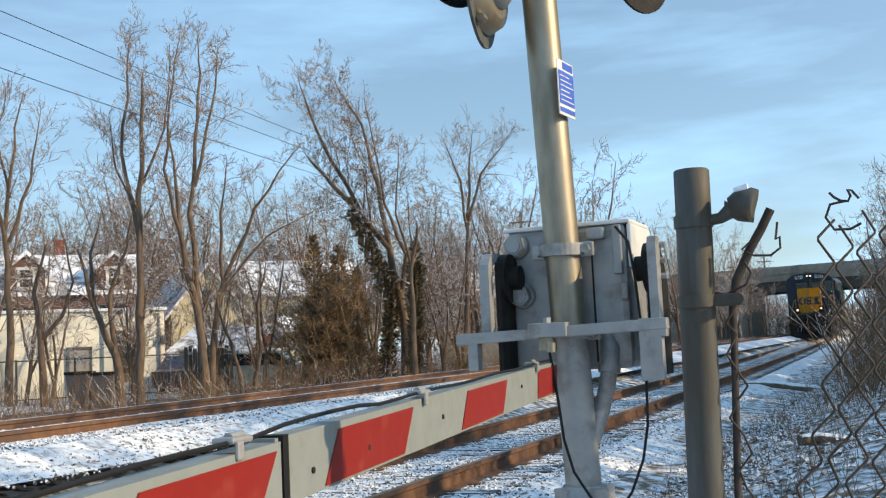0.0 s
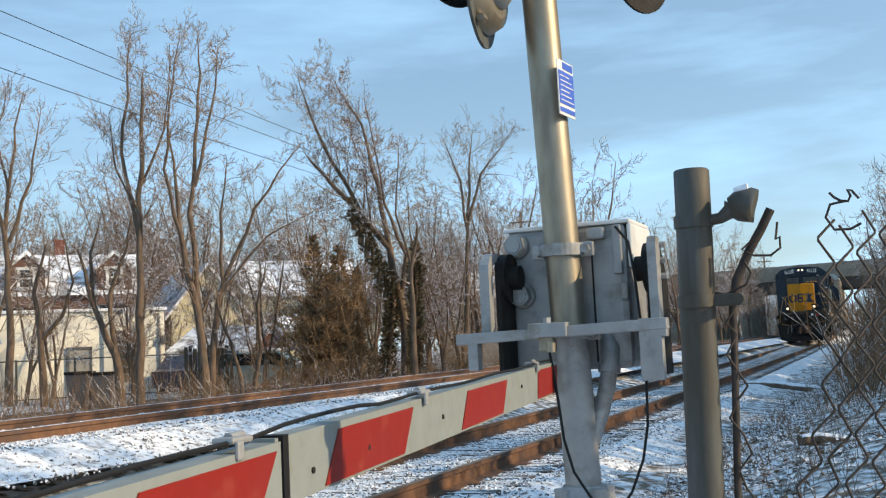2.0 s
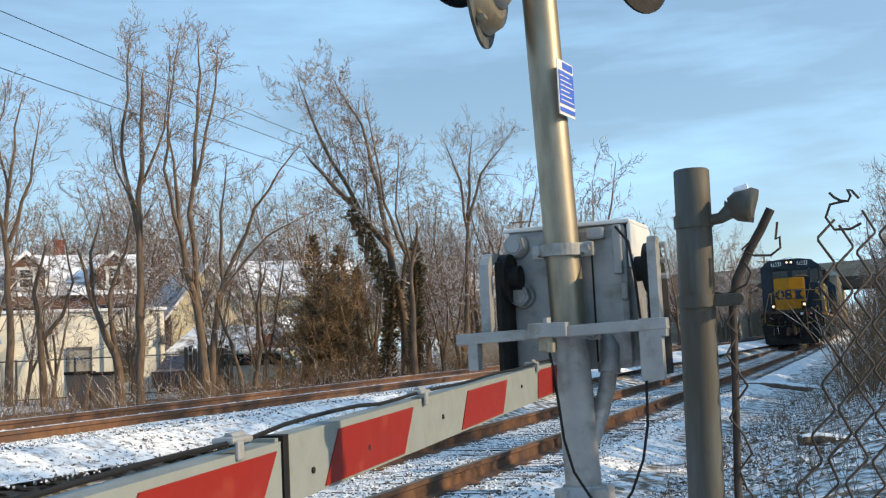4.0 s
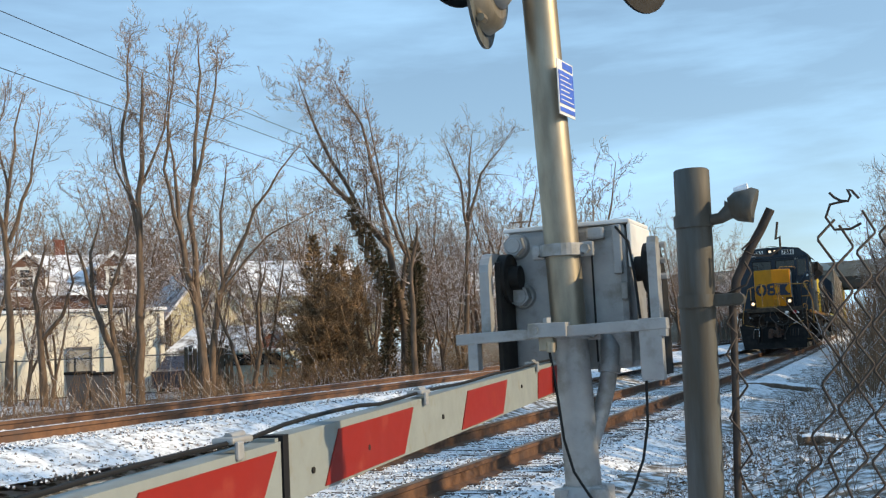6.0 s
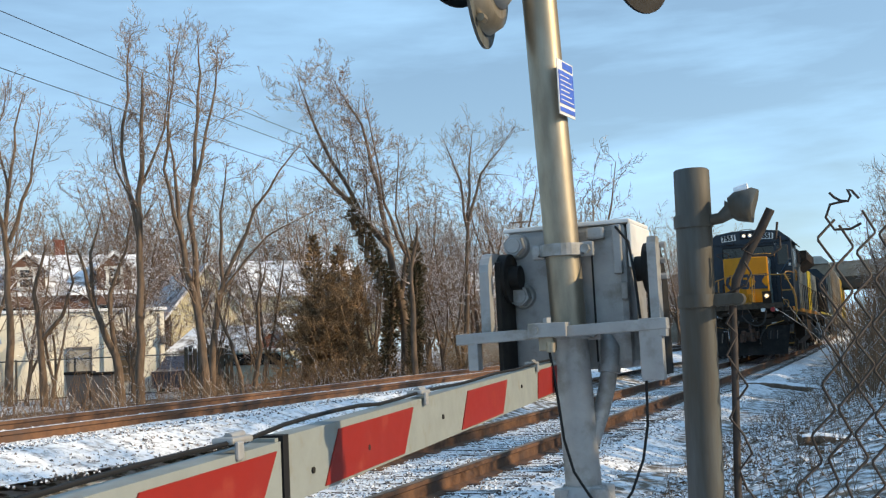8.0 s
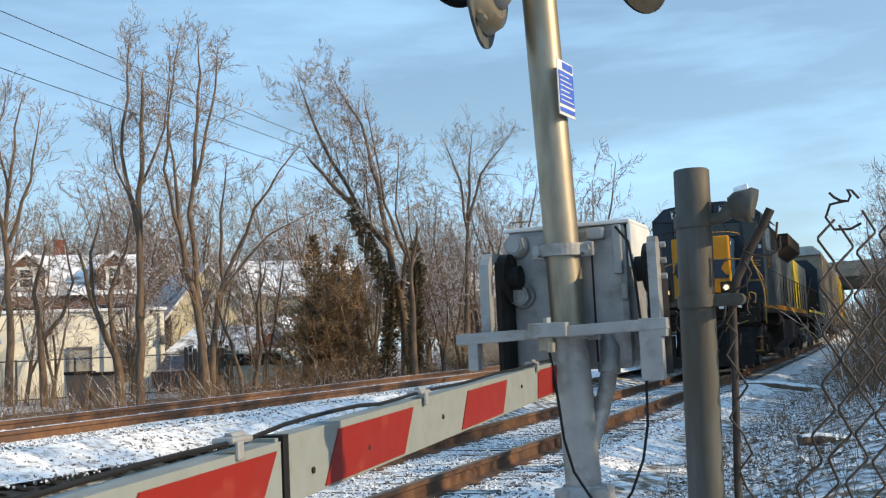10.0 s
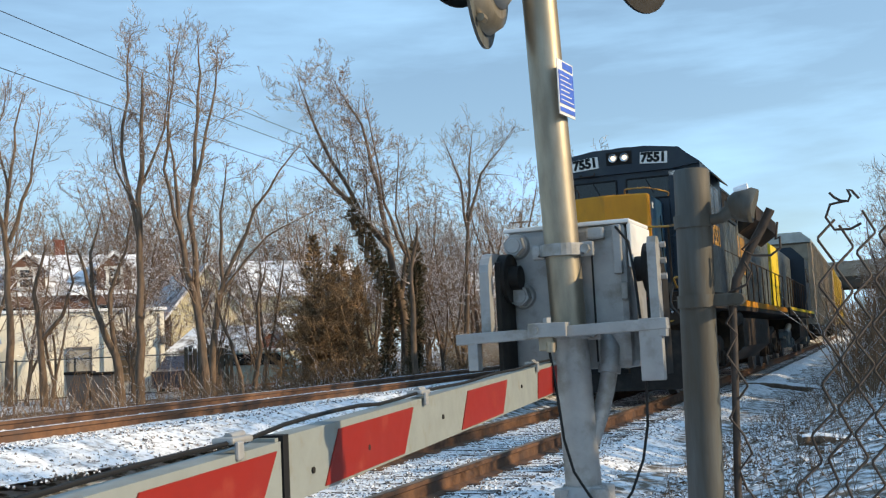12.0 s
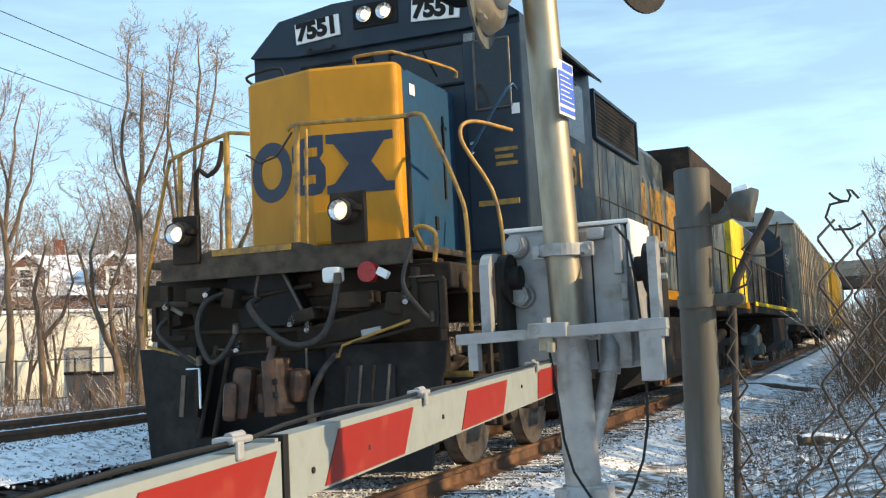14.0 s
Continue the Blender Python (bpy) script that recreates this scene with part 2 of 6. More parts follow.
def track(name, cx, z0, y0, y1, label, head_mat, head_label):
    th = thing(name, label, "railway track")
    prof = [(-0.07, -0.172), (0.07, -0.172), (0.07, -0.158), (0.012, -0.14), (0.009, -0.05), (0.036, -0.036), (0.036, -0.004), (0.03, 0.0), (-0.03, 0.0), (-0.036, -0.004), (-0.036, -0.036), (-0.009, -0.05), (-0.012, -0.14), (-0.07, -0.158)]
    n = len(prof)
    ys = [y0 + i * (y1 - y0) / 60 for i in range(61)]
    for side in (-1, 1):
        mesh = Mesh()
        mesh.add([(cx(y) + side * 0.7535 + px, y, z0 + pz + GRADE * y) for y in ys for px, pz in prof],
                 [(j * n + i, j * n + (i + 1) % n, (j + 1) * n + (i + 1) % n, (j + 1) * n + i) for j in range(60) for i in range(n)])
        ob = part("rail", mesh, RUST, th, "rust-brown steel rail")
        head = Mesh()
        head.add([(cx(y) + side * 0.7535 + px, y, z0 + 0.004 + GRADE * y) for y in ys for px in (-0.033, 0.033)],
                 [(2 * j, 2 * j + 1, 2 * j + 3, 2 * j + 2) for j in range(60)])
        part("running_surface", head, head_mat, ob, head_label)
    tie = Mesh().box((0, 0, 0), (2.59, 0.22, 0.17), bevel=0.012)
    data = tie.data("tie", TIE)
    plate = Mesh().box((0, 0, 0), (0.32, 0.18, 0.016), bevel=0.004).data("tie_plate", RUST)
    rnd = random.Random(5)
    y = y0
    while y < min(y1, 75):
        ob = new("tie", data)
        ob.parent = th
        ob.matrix_local = pose(cx(y) + rnd.uniform(-0.03, 0.03), y, z0 - 0.245 + GRADE * y + rnd.uniform(-0.008, 0.004), 0, 0, rnd.uniform(-1, 1))
        if y < 30:
            for side in (-1, 1):
                pl = new("tie_plate", plate)
                pl.parent = ob
                pl.matrix_local = pose(side * 0.7535, 0, 0.088)
        y += 0.5
    return th


def stones(name, cx, z0, y0, y1, count, seed, label, shoulder=2.3):
    """Loose crushed stones lying on the bed."""
    rnd = random.Random(seed)
    mesh = Mesh()
    base = [Vector(v) for v in ((1, 0, 0), (-1, 0, 0), (0, 1, 0), (0, -1, 0), (0, 0, 1), (0, 0, -1))]
    faces = [(0, 2, 4), (2, 1, 4), (1, 3, 4), (3, 0, 4), (2, 0, 5), (1, 2, 5), (3, 1, 5), (0, 3, 5)]
    for _ in range(count):
        y = y0 + (y1 - y0) * rnd.random() ** 1.7
        x = rnd.uniform(-2.3, shoulder)
        if abs(abs(x) - 0.7535) < 0.1:
            continue
        ax = abs(x)
        z = -0.172 if ax < 0.7 else -0.178 if ax < 1.55 else -0.19 - 0.29 * (ax - 1.55)
        if ax > 2.3:
            z = ground_height(cx(y) + x, y) - z0 - GRADE * y
        s = rnd.uniform(0.011, 0.026)
        m = Matrix.Translation((cx(y) + x, y, z0 + z + GRADE * y + s * 0.3)) @ Euler((rnd.uniform(0, 6), rnd.uniform(0, 6), rnd.uniform(0, 6))).to_matrix().to_4x4()
        mesh.add([m @ (v * s * rnd.uniform(0.6, 1.25)) for v in base], faces)
    solid(name, mesh, STONE, label, "ballast stones", kind="stuff")


def leaf_litter(name, label, count, seed):
    """Small curled leaves in drifts on the bank beside the near track."""
    rnd = random.Random(seed)
    mesh = Mesh()
    while count:
        x, y = rnd.uniform(2.5, 7.5), 3.5 + 30 * rnd.random() ** 1.6
        if noise.noise((x * 0.9, y * 0.5, 4.0)) + rnd.uniform(-0.35, 0.35) < 0.0:
            continue
        count -= 1
        z, r, a = ground_height(x, y) + rnd.uniform(0.0, 0.035), rnd.uniform(0.02, 0.05), rnd.uniform(0, math.tau)
        u = Vector((math.cos(a), math.sin(a), rnd.uniform(-0.5, 0.5))) * r
        v = Vector((-math.sin(a), math.cos(a), rnd.uniform(-0.6, 0.6))) * r * 0.6
        p = Vector((x, y, z))
        mesh.add([p - u, p + v + Vector((0, 0, r * 0.3)), p + u, p - v + Vector((0, 0, r * 0.3))], [(0, 1, 2), (0, 2, 3)])
    solid(name, mesh, BRUSH, label, "leaves", kind="stuff")


# ---- level-crossing gate ----
def bolt(mesh, p, axis, r, h):
    p, a = Vector(p), Vector(axis).normalized()
    mesh.tube([p, p + a * h], r, 6, smooth=False)


# ---- trees ----
def limb(mesh, pts, r0, r1, n=7):
    k = len(pts)
    mesh.tube(pts, [r0 + (r1 - r0) * i / (k - 1) for i in range(k)], n, caps=False)


def wander(rnd, p, d, length, steps, kink, lift):
    pts = [p.copy()]
    d = d.copy()
    for _ in range(steps):
        d = (d + Vector((rnd.uniform(-kink, kink), rnd.uniform(-kink, kink), rnd.uniform(-kink, kink) + lift))).normalized()
        p = p + d * (length / steps)
        pts.append(p)
    return pts


FINE = [0.0052]  # the thinnest twig


def sprout(wood, twig, rnd, pts, r0, r1, length, level, count, start=0.25, spread=0.75, lift=0.12):
    """Branches along a limb, and theirs in turn, down to fine twigs."""
    k = len(pts) - 1
    for i in range(count):
        t = start + (1 - start) * (i + rnd.random()) / count
        j = min(int(t * k), k - 1)
        p = pts[j].lerp(pts[j + 1], t * k - j)
        d = (pts[j + 1] - pts[j]).normalized()
        a = rnd.uniform(0, math.tau)
        o = d.orthogonal().normalized()
        side = o * math.cos(a) + d.cross(o) * math.sin(a)
        way = (d * rnd.uniform(0.35, 0.9) + side * spread * rnd.uniform(0.6, 1.3) + Vector((0, 0, lift))).normalized()
        ln = length * rnd.uniform(0.5, 1.25) * (1.0 - 0.3 * t)
        r = max(FINE[0], (r0 + (r1 - r0) * t) * rnd.uniform(0.22, 0.4))
        sub = wander(rnd, p, way, ln, 5 if level > 0 else 3, 0.24, lift * 0.35)
        limb(wood if r > 0.03 else twig, sub, r, max(FINE[0] * 0.75, r * 0.3), 5 if r > 0.03 else 3)
        if level > 0:
            sprout(wood, twig, rnd, sub, r, r * 0.35, ln * (0.5 if level > 1 else 0.42), level - 1, max(5, int(count * 0.7)), 0.12, spread, lift)


def tree(label, limbs, seed, branch=2.2, count=7, level=2, name="tree", lift=0.12, spread=0.75):
    """limbs: each a row of points with a radius at foot and tip."""
    rnd = random.Random(seed)
    th = thing(name, label, "tree", Matrix.Translation(limbs[0][0][0]), group="bare trees along the railway")
    o = Vector(limbs[0][0][0])
    wood, twig = Mesh(), Mesh()
    for pts, r0, r1, first in limbs:
        pts = [Vector(p) - o for p in pts]
        fine = [pts[0]]
        for a, b in zip(pts, pts[1:]):
            for s in (1 / 3, 2 / 3, 1):
                jit = Vector((rnd.uniform(-1, 1), rnd.uniform(-1, 1), 0)) * 0.03 * (b - a).length * (s < 1)
                fine.append(a.lerp(b, s) + jit)
        fine[0] = fine[0] - Vector((0, 0, 0.3)) if first < 0 else fine[0]
        limb(wood, fine, r0 * 0.8, max(0.012, r1 * 0.45), 8)
        sprout(wood, twig, rnd, fine, r0 * 0.8, r1 * 0.5, branch, level, count, abs(first), spread, lift)
        tip = wander(rnd, fine[-1], (fine[-1] - fine[-2]).normalized(), branch * 0.25, 4, 0.15, 0.05)
        limb(twig, tip, max(0.012, r1 * 0.45), 0.005, 4)
        sprout(wood, twig, rnd, tip, 0.014, 0.006, branch * 0.3, 1, 6, 0.1, spread, lift)
    part("trunk", wood, BARK, th)
    part("crown", twig, TWIG, th, "fine bare winter twigs with a little snow")
    return th

def gate():
    base = (3.42, 4.19, -0.3)
    th = thing("crossing_gate", "silver level-crossing signal mast with a lowered red and white gate arm", "crossing gate", Matrix.Translation(base))
    inv = Matrix.Translation(base).inverted()

    def add(name, mesh, mat, label="", parent=None):
        ob = part(name, mesh, mat, parent or th, label)
        if parent is None:
            ob.matrix_parent_inverse = inv
        return ob

    foot, top = Vector((3.425, 4.19, 0.5)), Vector((3.34, 4.17, 3.2))

    def mast_at(z):
        return foot.lerp(top, (z - 0.5) / 2.7)
    mast = Mesh().tube([mast_at(1.2), mast_at(1.6), mast_at(2.0), top], 0.071, 32)
    add("mast_foot", Mesh().tube([mast_at(0.5), mast_at(0.9), mast_at(1.2)], 0.0715, 32), ALUM, "silver-painted foot of the mast")
    mast_ob = add("mast", mast, GALV, "dull galvanized steel mast")
    collar = Mesh().tube([(3.425, 4.19, 0.42), (3.425, 4.19, 0.5), (3.425, 4.19, 0.56), (3.424, 4.19, 0.60)], [0.125, 0.125, 0.1, 0.085], 24)
    for k in range(4):
        a = math.tau * (k + 0.5) / 4
        bolt(collar, (3.425 + 0.115 * math.cos(a), 4.19 + 0.115 * math.sin(a), 0.5), (0, 0, 1), 0.022, 0.05)
        collar.box((3.425 + 0.1 * math.cos(a), 4.19 + 0.1 * math.sin(a), 0.56), (0.05, 0.05, 0.07), pose(0, 0, 0, 0, 0, math.degrees(a)), 0.006)
    add("base_collar", collar, ALUM)
    add("pedestal", Mesh().box((3.425, 4.19, 0.05), (0.34, 0.34, 0.74), bevel=0.02), ALUM)
    add("foundation", Mesh().box((3.425, 4.19, -0.4), (0.6, 0.6, 0.2), bevel=0.02), ALUM)

    # mechanism housing behind the mast
    x0, x1, ya, yb, z0, z1 = 3.125, 3.635, 4.275, 4.62, 1.05, 1.64
    box = Mesh().box(((x0 + x1) / 2, (ya + yb) / 2, (z0 + z1) / 2), (x1 - x0, yb - ya, z1 - z0), bevel=0.03)
    box_ob = add("mechanism_box", box, ALUM, "grey painted gate mechanism housing")
    # rim coloured white where the sun catches the lid and right edge
    lid = Mesh().box(((x0 + x1) / 2 + 0.004, (ya + yb) / 2, z1 + 0.004), (x1 - x0 + 0.03, yb - ya + 0.02, 0.018), bevel=0.008)
    lid.box((x1 + 0.012, (ya + yb) / 2 + 0.01, (z0 + z1) / 2 + 0.2), (0.018, yb - ya + 0.02, 0.18), bevel=0.008)
    part("cover_rim", lid, WHITE, box_ob, "cover rim, its sunlit brightness put into white")
    latch = Mesh().box((3.60, ya - 0.012, 1.53), (0.035, 0.03, 0.2), bevel=0.006).box((3.62, ya - 0.012, 1.36), (0.03, 0.03, 0.07), bevel=0.006)
    latch.box((3.515, ya - 0.02, 1.60), (0.075, 0.04, 0.05), bevel=0.012)
    part("latch", latch, ALUM, box_ob)
    seam = Mesh().box((3.49, ya - 0.003, 1.33), (0.006, 0.008, 0.5))
    part("seam", seam, BLACK, box_ob, "dark panel seam")
    for bx, bz in ((3.172, 1.575), (3.187, 1.365)):
        b = Mesh()
        b.tube([(bx, ya, bz), (bx, ya - 0.02, bz)], [0.055, 0.05], 20)
        bolt(b, (bx, ya - 0.02, bz), (0, -1, 0), 0.044, 0.045)
        b.tube([(bx, ya - 0.065, bz), (bx, ya - 0.07, bz)], [0.034, 0.03], 16)
        part("bolt", b, ALUM, box_ob, "large hexagonal bolt head")
    # mast clamps
    for cz in (1.535, 1.20):
        c = Mesh()
        mx = mast_at(cz)
        angs = [math.pi * 0.98 + math.pi * 1.04 * k / 14 for k in range(15)]
        c.prism([(mx.x + 0.092 * math.cos(t), mx.y + 0.092 * math.sin(t)) for t in angs] + [(mx.x + 0.072 * math.cos(t), mx.y + 0.072 * math.sin(t)) for t in reversed(angs)], cz - 0.024, cz + 0.024, "z")
        for s in (-1, 1):
            c.box((mx.x + s * 0.1, mx.y + 0.01, cz), (0.055, 0.03, 0.06), bevel=0.006)
            bolt(c, (mx.x + s * 0.1, mx.y - 0.005, cz), (0, -1, 0), 0.02, 0.03)
            c.tube([(mx.x + s * 0.1, mx.y, cz), (mx.x + s * 0.1, ya + 0.01, cz)], 0.011, 8)
        add("mast_clamp", c, ALUM)
    # side arms that carry the gate arm, hubs and tie bar
    for sx, zt in ((3.105, 1.50), (3.785, 1.53)):
        a = Mesh()
        if sx < 3.4:
            outer = [(4.03, 1.19), (4.03, zt - 0.04)] + [(4.11 - 0.08 * math.cos(t), zt - 0.04 + 0.08 * math.sin(t)) for t in (0.4, 0.8, 1.2, 1.6)] + [(4.30, zt + 0.04)]
            a.prism(outer + [(4.30, zt + 0.01), (4.12, zt + 0.01), (4.075, zt - 0.03), (4.075, 1.19)], sx - 0.02, sx + 0.02, "x")
        else:
            a.prism([(4.02, 1.19), (4.02, zt - 0.01), (4.04, zt + 0.02), (4.08, zt + 0.02), (4.10, zt - 0.01), (4.09, 1.19)], sx - 0.017, sx + 0.017, "x")
        ob = add("side_arm", a, ALUM)
        hub = Mesh()
        d = 1 if sx < 3.4 else -1
        hub.tube([(sx + d * 0.021, 4.2, 1.44), (sx + d * 0.06, 4.2, 1.44)], 0.1, 24)
        hub.tube([(sx + d * 0.06, 4.2, 1.44), (sx + d * 0.1, 4.2, 1.44)], 0.05, 16)
        part("hub", hub, BLACK, ob, "black shaft hub")
        w = Mesh().prism([(4.1, 1.02), (4.1, 1.5), (4.3, 1.55), (4.42, 1.4), (4.42, 1.02)], sx + d * 0.022, sx + d * 0.042, "x")
        part("crank_plate", w, BLACK, ob, "black crank plate")
        for zz in (1.40, 1.46, 1.52) if d < 0 else ():
            b = Mesh()
            bolt(b, (sx + 0.017, 4.1, zz), (1, 0, 0), 0.012, 0.022)
            part("bolt", b, ALUM, ob)
    bar = Mesh().box((3.42, 3.98, 1.206), (0.836, 0.06, 0.042), pose(0, 0, 0, 0, -1.65, 0), 0.004)
    bar.box((3.385, 3.965, 1.215), (0.15, 0.1, 0.055), pose(0, 0, 0, 0, 0, 5), 0.004)
    bar.box((3.07, 3.98, 1.135), (0.042, 0.05, 0.13), bevel=0.004)
    bar.box((3.775, 3.98, 1.125), (0.085, 0.05, 0.23), bevel=0.004)
    bar.box((3.82, 3.98, 1.2), (0.03, 0.055, 0.06), bevel=0.004)
    bolt(bar, (3.375, 3.975, 1.235), (0, 0, 1), 0.018, 0.028)
    bolt(bar, (3.345, 3.925, 1.215), (0, -1, 0), 0.014, 0.02)
    add("tie_bar", bar, ALUM)
    shackle = Mesh().box((3.375, 3.97, 1.165), (0.06, 0.05, 0.06), bevel=0.006).tube([(3.40, 3.93, 1.13), (3.40, 3.93, 1.17)], 0.018, 10)
    add("shackle", shackle, GALV)
    # conduit elbow under the housing
    el = Mesh().tube([(3.53, 4.30, 1.18), (3.545, 4.27, 1.13), (3.54, 4.25, 1.05), (3.525, 4.24, 0.97), (3.50, 4.23, 0.88), (3.47, 4.21, 0.79), (3.44, 4.20, 0.72)], [0.03, 0.038, 0.034, 0.034, 0.033, 0.033, 0.033], 14)
    el.tube([(3.541, 4.255, 1.065), (3.538, 4.25, 1.035)], 0.045, 14)
    add("conduit", el, ALUM)

    # lowered arm, running beside the track
    o = Vector((3.39, 4.03, 1.094))
    u = Vector((0.094, -1.0, -0.028)).normalized()
    nrm = Vector((1.0, 0.094, 0)).normalized()

    def on_arm(s, h, w=0.0):
        """s along the arm, h down from its top edge, w out of its face."""
        return o + u * s + Vector((0, 0, -h)) + nrm * w

    def sheet(name, s0, s1, h0, h1, w0, w1, mat, slant=0.0, label="", parent=None):
        m = Mesh()
        k = slant * (h1 - h0)
        q = [on_arm(s0, h0, w0), on_arm(s1, h0, w0), on_arm(s1 + k, h1, w0), on_arm(s0 + k, h1, w0),
             on_arm(s0, h0, w1), on_arm(s1, h0, w1), on_arm(s1 + k, h1, w1), on_arm(s0 + k, h1, w1)]
        m.add(q, [(0, 1, 2, 3), (7, 6, 5, 4), (0, 4, 5, 1), (1, 5, 6, 2), (2, 6, 7, 3), (3, 7, 4, 0)])
        return add(name, m, mat, label, parent)
    inner = sheet("inner_arm", 0.02, 2.45, 0.0, 0.118, -0.045, 0.0, ARMGREY, 0, "weathered pale-grey gate arm section")
    outer = sheet("outer_arm", 2.44, 6.4, 0.006, 0.142, -0.05, 0.006, ARMGREY, 0, "weathered pale-grey gate arm section")
    sheet("splice", 2.415, 2.437, -0.004, 0.135, -0.05, 0.009, RUBBER_AND_SHADE, 0, "black splice band")
    for k, (s0, s1) in enumerate(((0.02, 0.36), (0.815, 1.265), (1.73, 2.175), (2.46, 2.87), (3.35, 3.8), (4.28, 4.73), (5.2, 5.65))):
        w = 0.0 if s0 < 2.4 else 0.006
        sheet("red_stripe", s0, s1, 0.014 + w, 0.112 + w * 3.5, w + 0.0005, w + 0.003, ARMRED, 0.75 if k else 0.25, "red reflective stripe", )
    for s in (0.36, 1.62, 2.56):
        c = Mesh()
        p = on_arm(s, -0.012, -0.02)
        ang = math.degrees(math.atan2(u.y, u.x))
        c.box(p, (0.07, 0.04, 0.012), pose(0, 0, 0, 0, 0, ang), 0.005)
        c.box(on_arm(s + 0.03, 0.002, 0.008), (0.022, 0.008, 0.03), pose(0, 0, 0, 0, 0, ang), 0.004)
        c.tube([on_arm(s - 0.03, -0.016, -0.02), on_arm(s + 0.015, -0.016, -0.02)], 0.009, 10)
        add("cable_clip", c, ALUM)
    for hs, hh in ((2.30, 0.075), (2.02, 0.07), (0.62, 0.05), (1.5, 0.06)):
        add("bolt_hole", Mesh().tube([on_arm(hs, hh, 0.0), on_arm(hs, hh, 0.0035)], 0.006, 10), BLACK, "dark bolt hole")
    cable = Mesh().tube([on_arm(s, -0.009 - 0.004 * math.sin(s * 5) ** 2 - (0.006 if 1.9 < s < 2.4 else 0), -0.01 + 0.008 * math.sin(s * 2.3)) for s in [0.1 + 0.12 * i for i in range(45)]], 0.0042, 8)
    add("arm_cable", cable, RUBBER_AND_SHADE, "black lamp cable along the arm")
    loop = Mesh().tube([(3.385, 3.95, 1.14), (3.40, 3.93, 1.08), (3.415, 3.93, 0.95), (3.43, 3.93, 0.8), (3.455, 3.95, 0.68), (3.50, 3.98, 0.59), (3.55, 4.0, 0.52), (3.60, 4.0, 0.52), (3.66, 4.0, 0.6), (3.71, 4.0, 0.72), (3.735, 4.0, 0.85), (3.74, 4.0, 1.02), (3.73, 4.02, 1.2), (3.70, 4.1, 1.4), (3.66, 4.2, 1.55), (3.60, 4.25, 1.62)], 0.0055, 8)
    add("hanging_cable", loop, RUBBER_AND_SHADE, "thin black hanging cable")

    # information plate on the mast
    p0, dirv = Vector((3.451, 4.05, 2.069)), Vector((0.1, 0.99, 0)).normalized()
    pn = Vector((0.99, -0.1, 0))

    def plate(name, a0, a1, h0, h1, w0, w1, mat, parent, label=""):
        q = [p0 + dirv * a + Vector((0, 0, h)) + pn * w for w in (w0, w1) for a, h in ((a0, h0), (a1, h0), (a1, h1), (a0, h1))]
        m = Mesh().add(q, [(0, 1, 2, 3), (7, 6, 5, 4), (0, 4, 5, 1), (1, 5, 6, 2), (2, 6, 7, 3), (3, 7, 4, 0)])
        ob = part(name, m, mat, parent, label)
        if parent is th:
            ob.matrix_parent_inverse = inv
        return ob
    sg = plate("information_plate", 0, 0.165, 0, 0.225, 0, 0.004, WHITE, th, "small blue and white information plate")
    plate("blue_field", 0.006, 0.159, 0.045, 0.18, 0.0045, 0.0065, SIGNBLUE, sg)
    plate("blue_strip", 0.006, 0.159, 0.012, 0.03, 0.0045, 0.0065, SIGNBLUE, sg)
    plate("blue_head", 0.05, 0.155, 0.19, 0.218, 0.0045, 0.0065, SIGNBLUE, sg)
    for k in range(6):
        plate("text_line", 0.016, 0.15 - 0.02 * (k % 3), 0.058 + 0.02 * k, 0.062 + 0.02 * k, 0.007, 0.008, WHITE, sg)

    # flashing-light units overhead
    for cx, cy, cz, hood, ax, ay in ((3.0, 4.1, 2.865, 0, 0.95, -0.3), (3.165, 4.0, 2.64, 1, 0.99, 0.13), (3.69, 4.6, 2.86, 0, 0.94, -0.34)):
        d = Mesh().tube([(cx - 0.006 * ax, cy - 0.006 * ay, cz), (cx + 0.006 * ax, cy + 0.006 * ay, cz)], 0.27, 40)
        ob = add("light_backing_disc", d, BLACK if not hood else POSTMAT, "dark round signal backing disc")
        h = Mesh().tube([(cx + 0.007 * ax, cy + 0.007 * ay, cz), (cx + 0.09 * ax, cy + 0.09 * ay, cz), (cx + 0.12 * ax, cy + 0.12 * ay, cz)], [0.12, 0.12, 0.09], 24)
        part("lamp_housing", h, ALUM if hood else BLACK, ob)
        if hood:
            b = Mesh().tube([(cx + 0.012, cy, cz - 0.03), (cx + 0.06, cy, cz - 0.03), (cx + 0.075, cy, cz - 0.03)], [0.19, 0.17, 0.13], 28)
            bolt(b, (cx + 0.045, cy - 0.1, cz - 0.19), (0, -1, 0), 0.018, 0.04)
            part("lamp_bracket", b, GALV, ob)
    add("cross_arm", Mesh().tube([(2.95, 4.05, 2.95), (3.36, 4.17, 2.97), (3.72, 4.6, 2.97)], 0.025, 12), GALV)
    return th


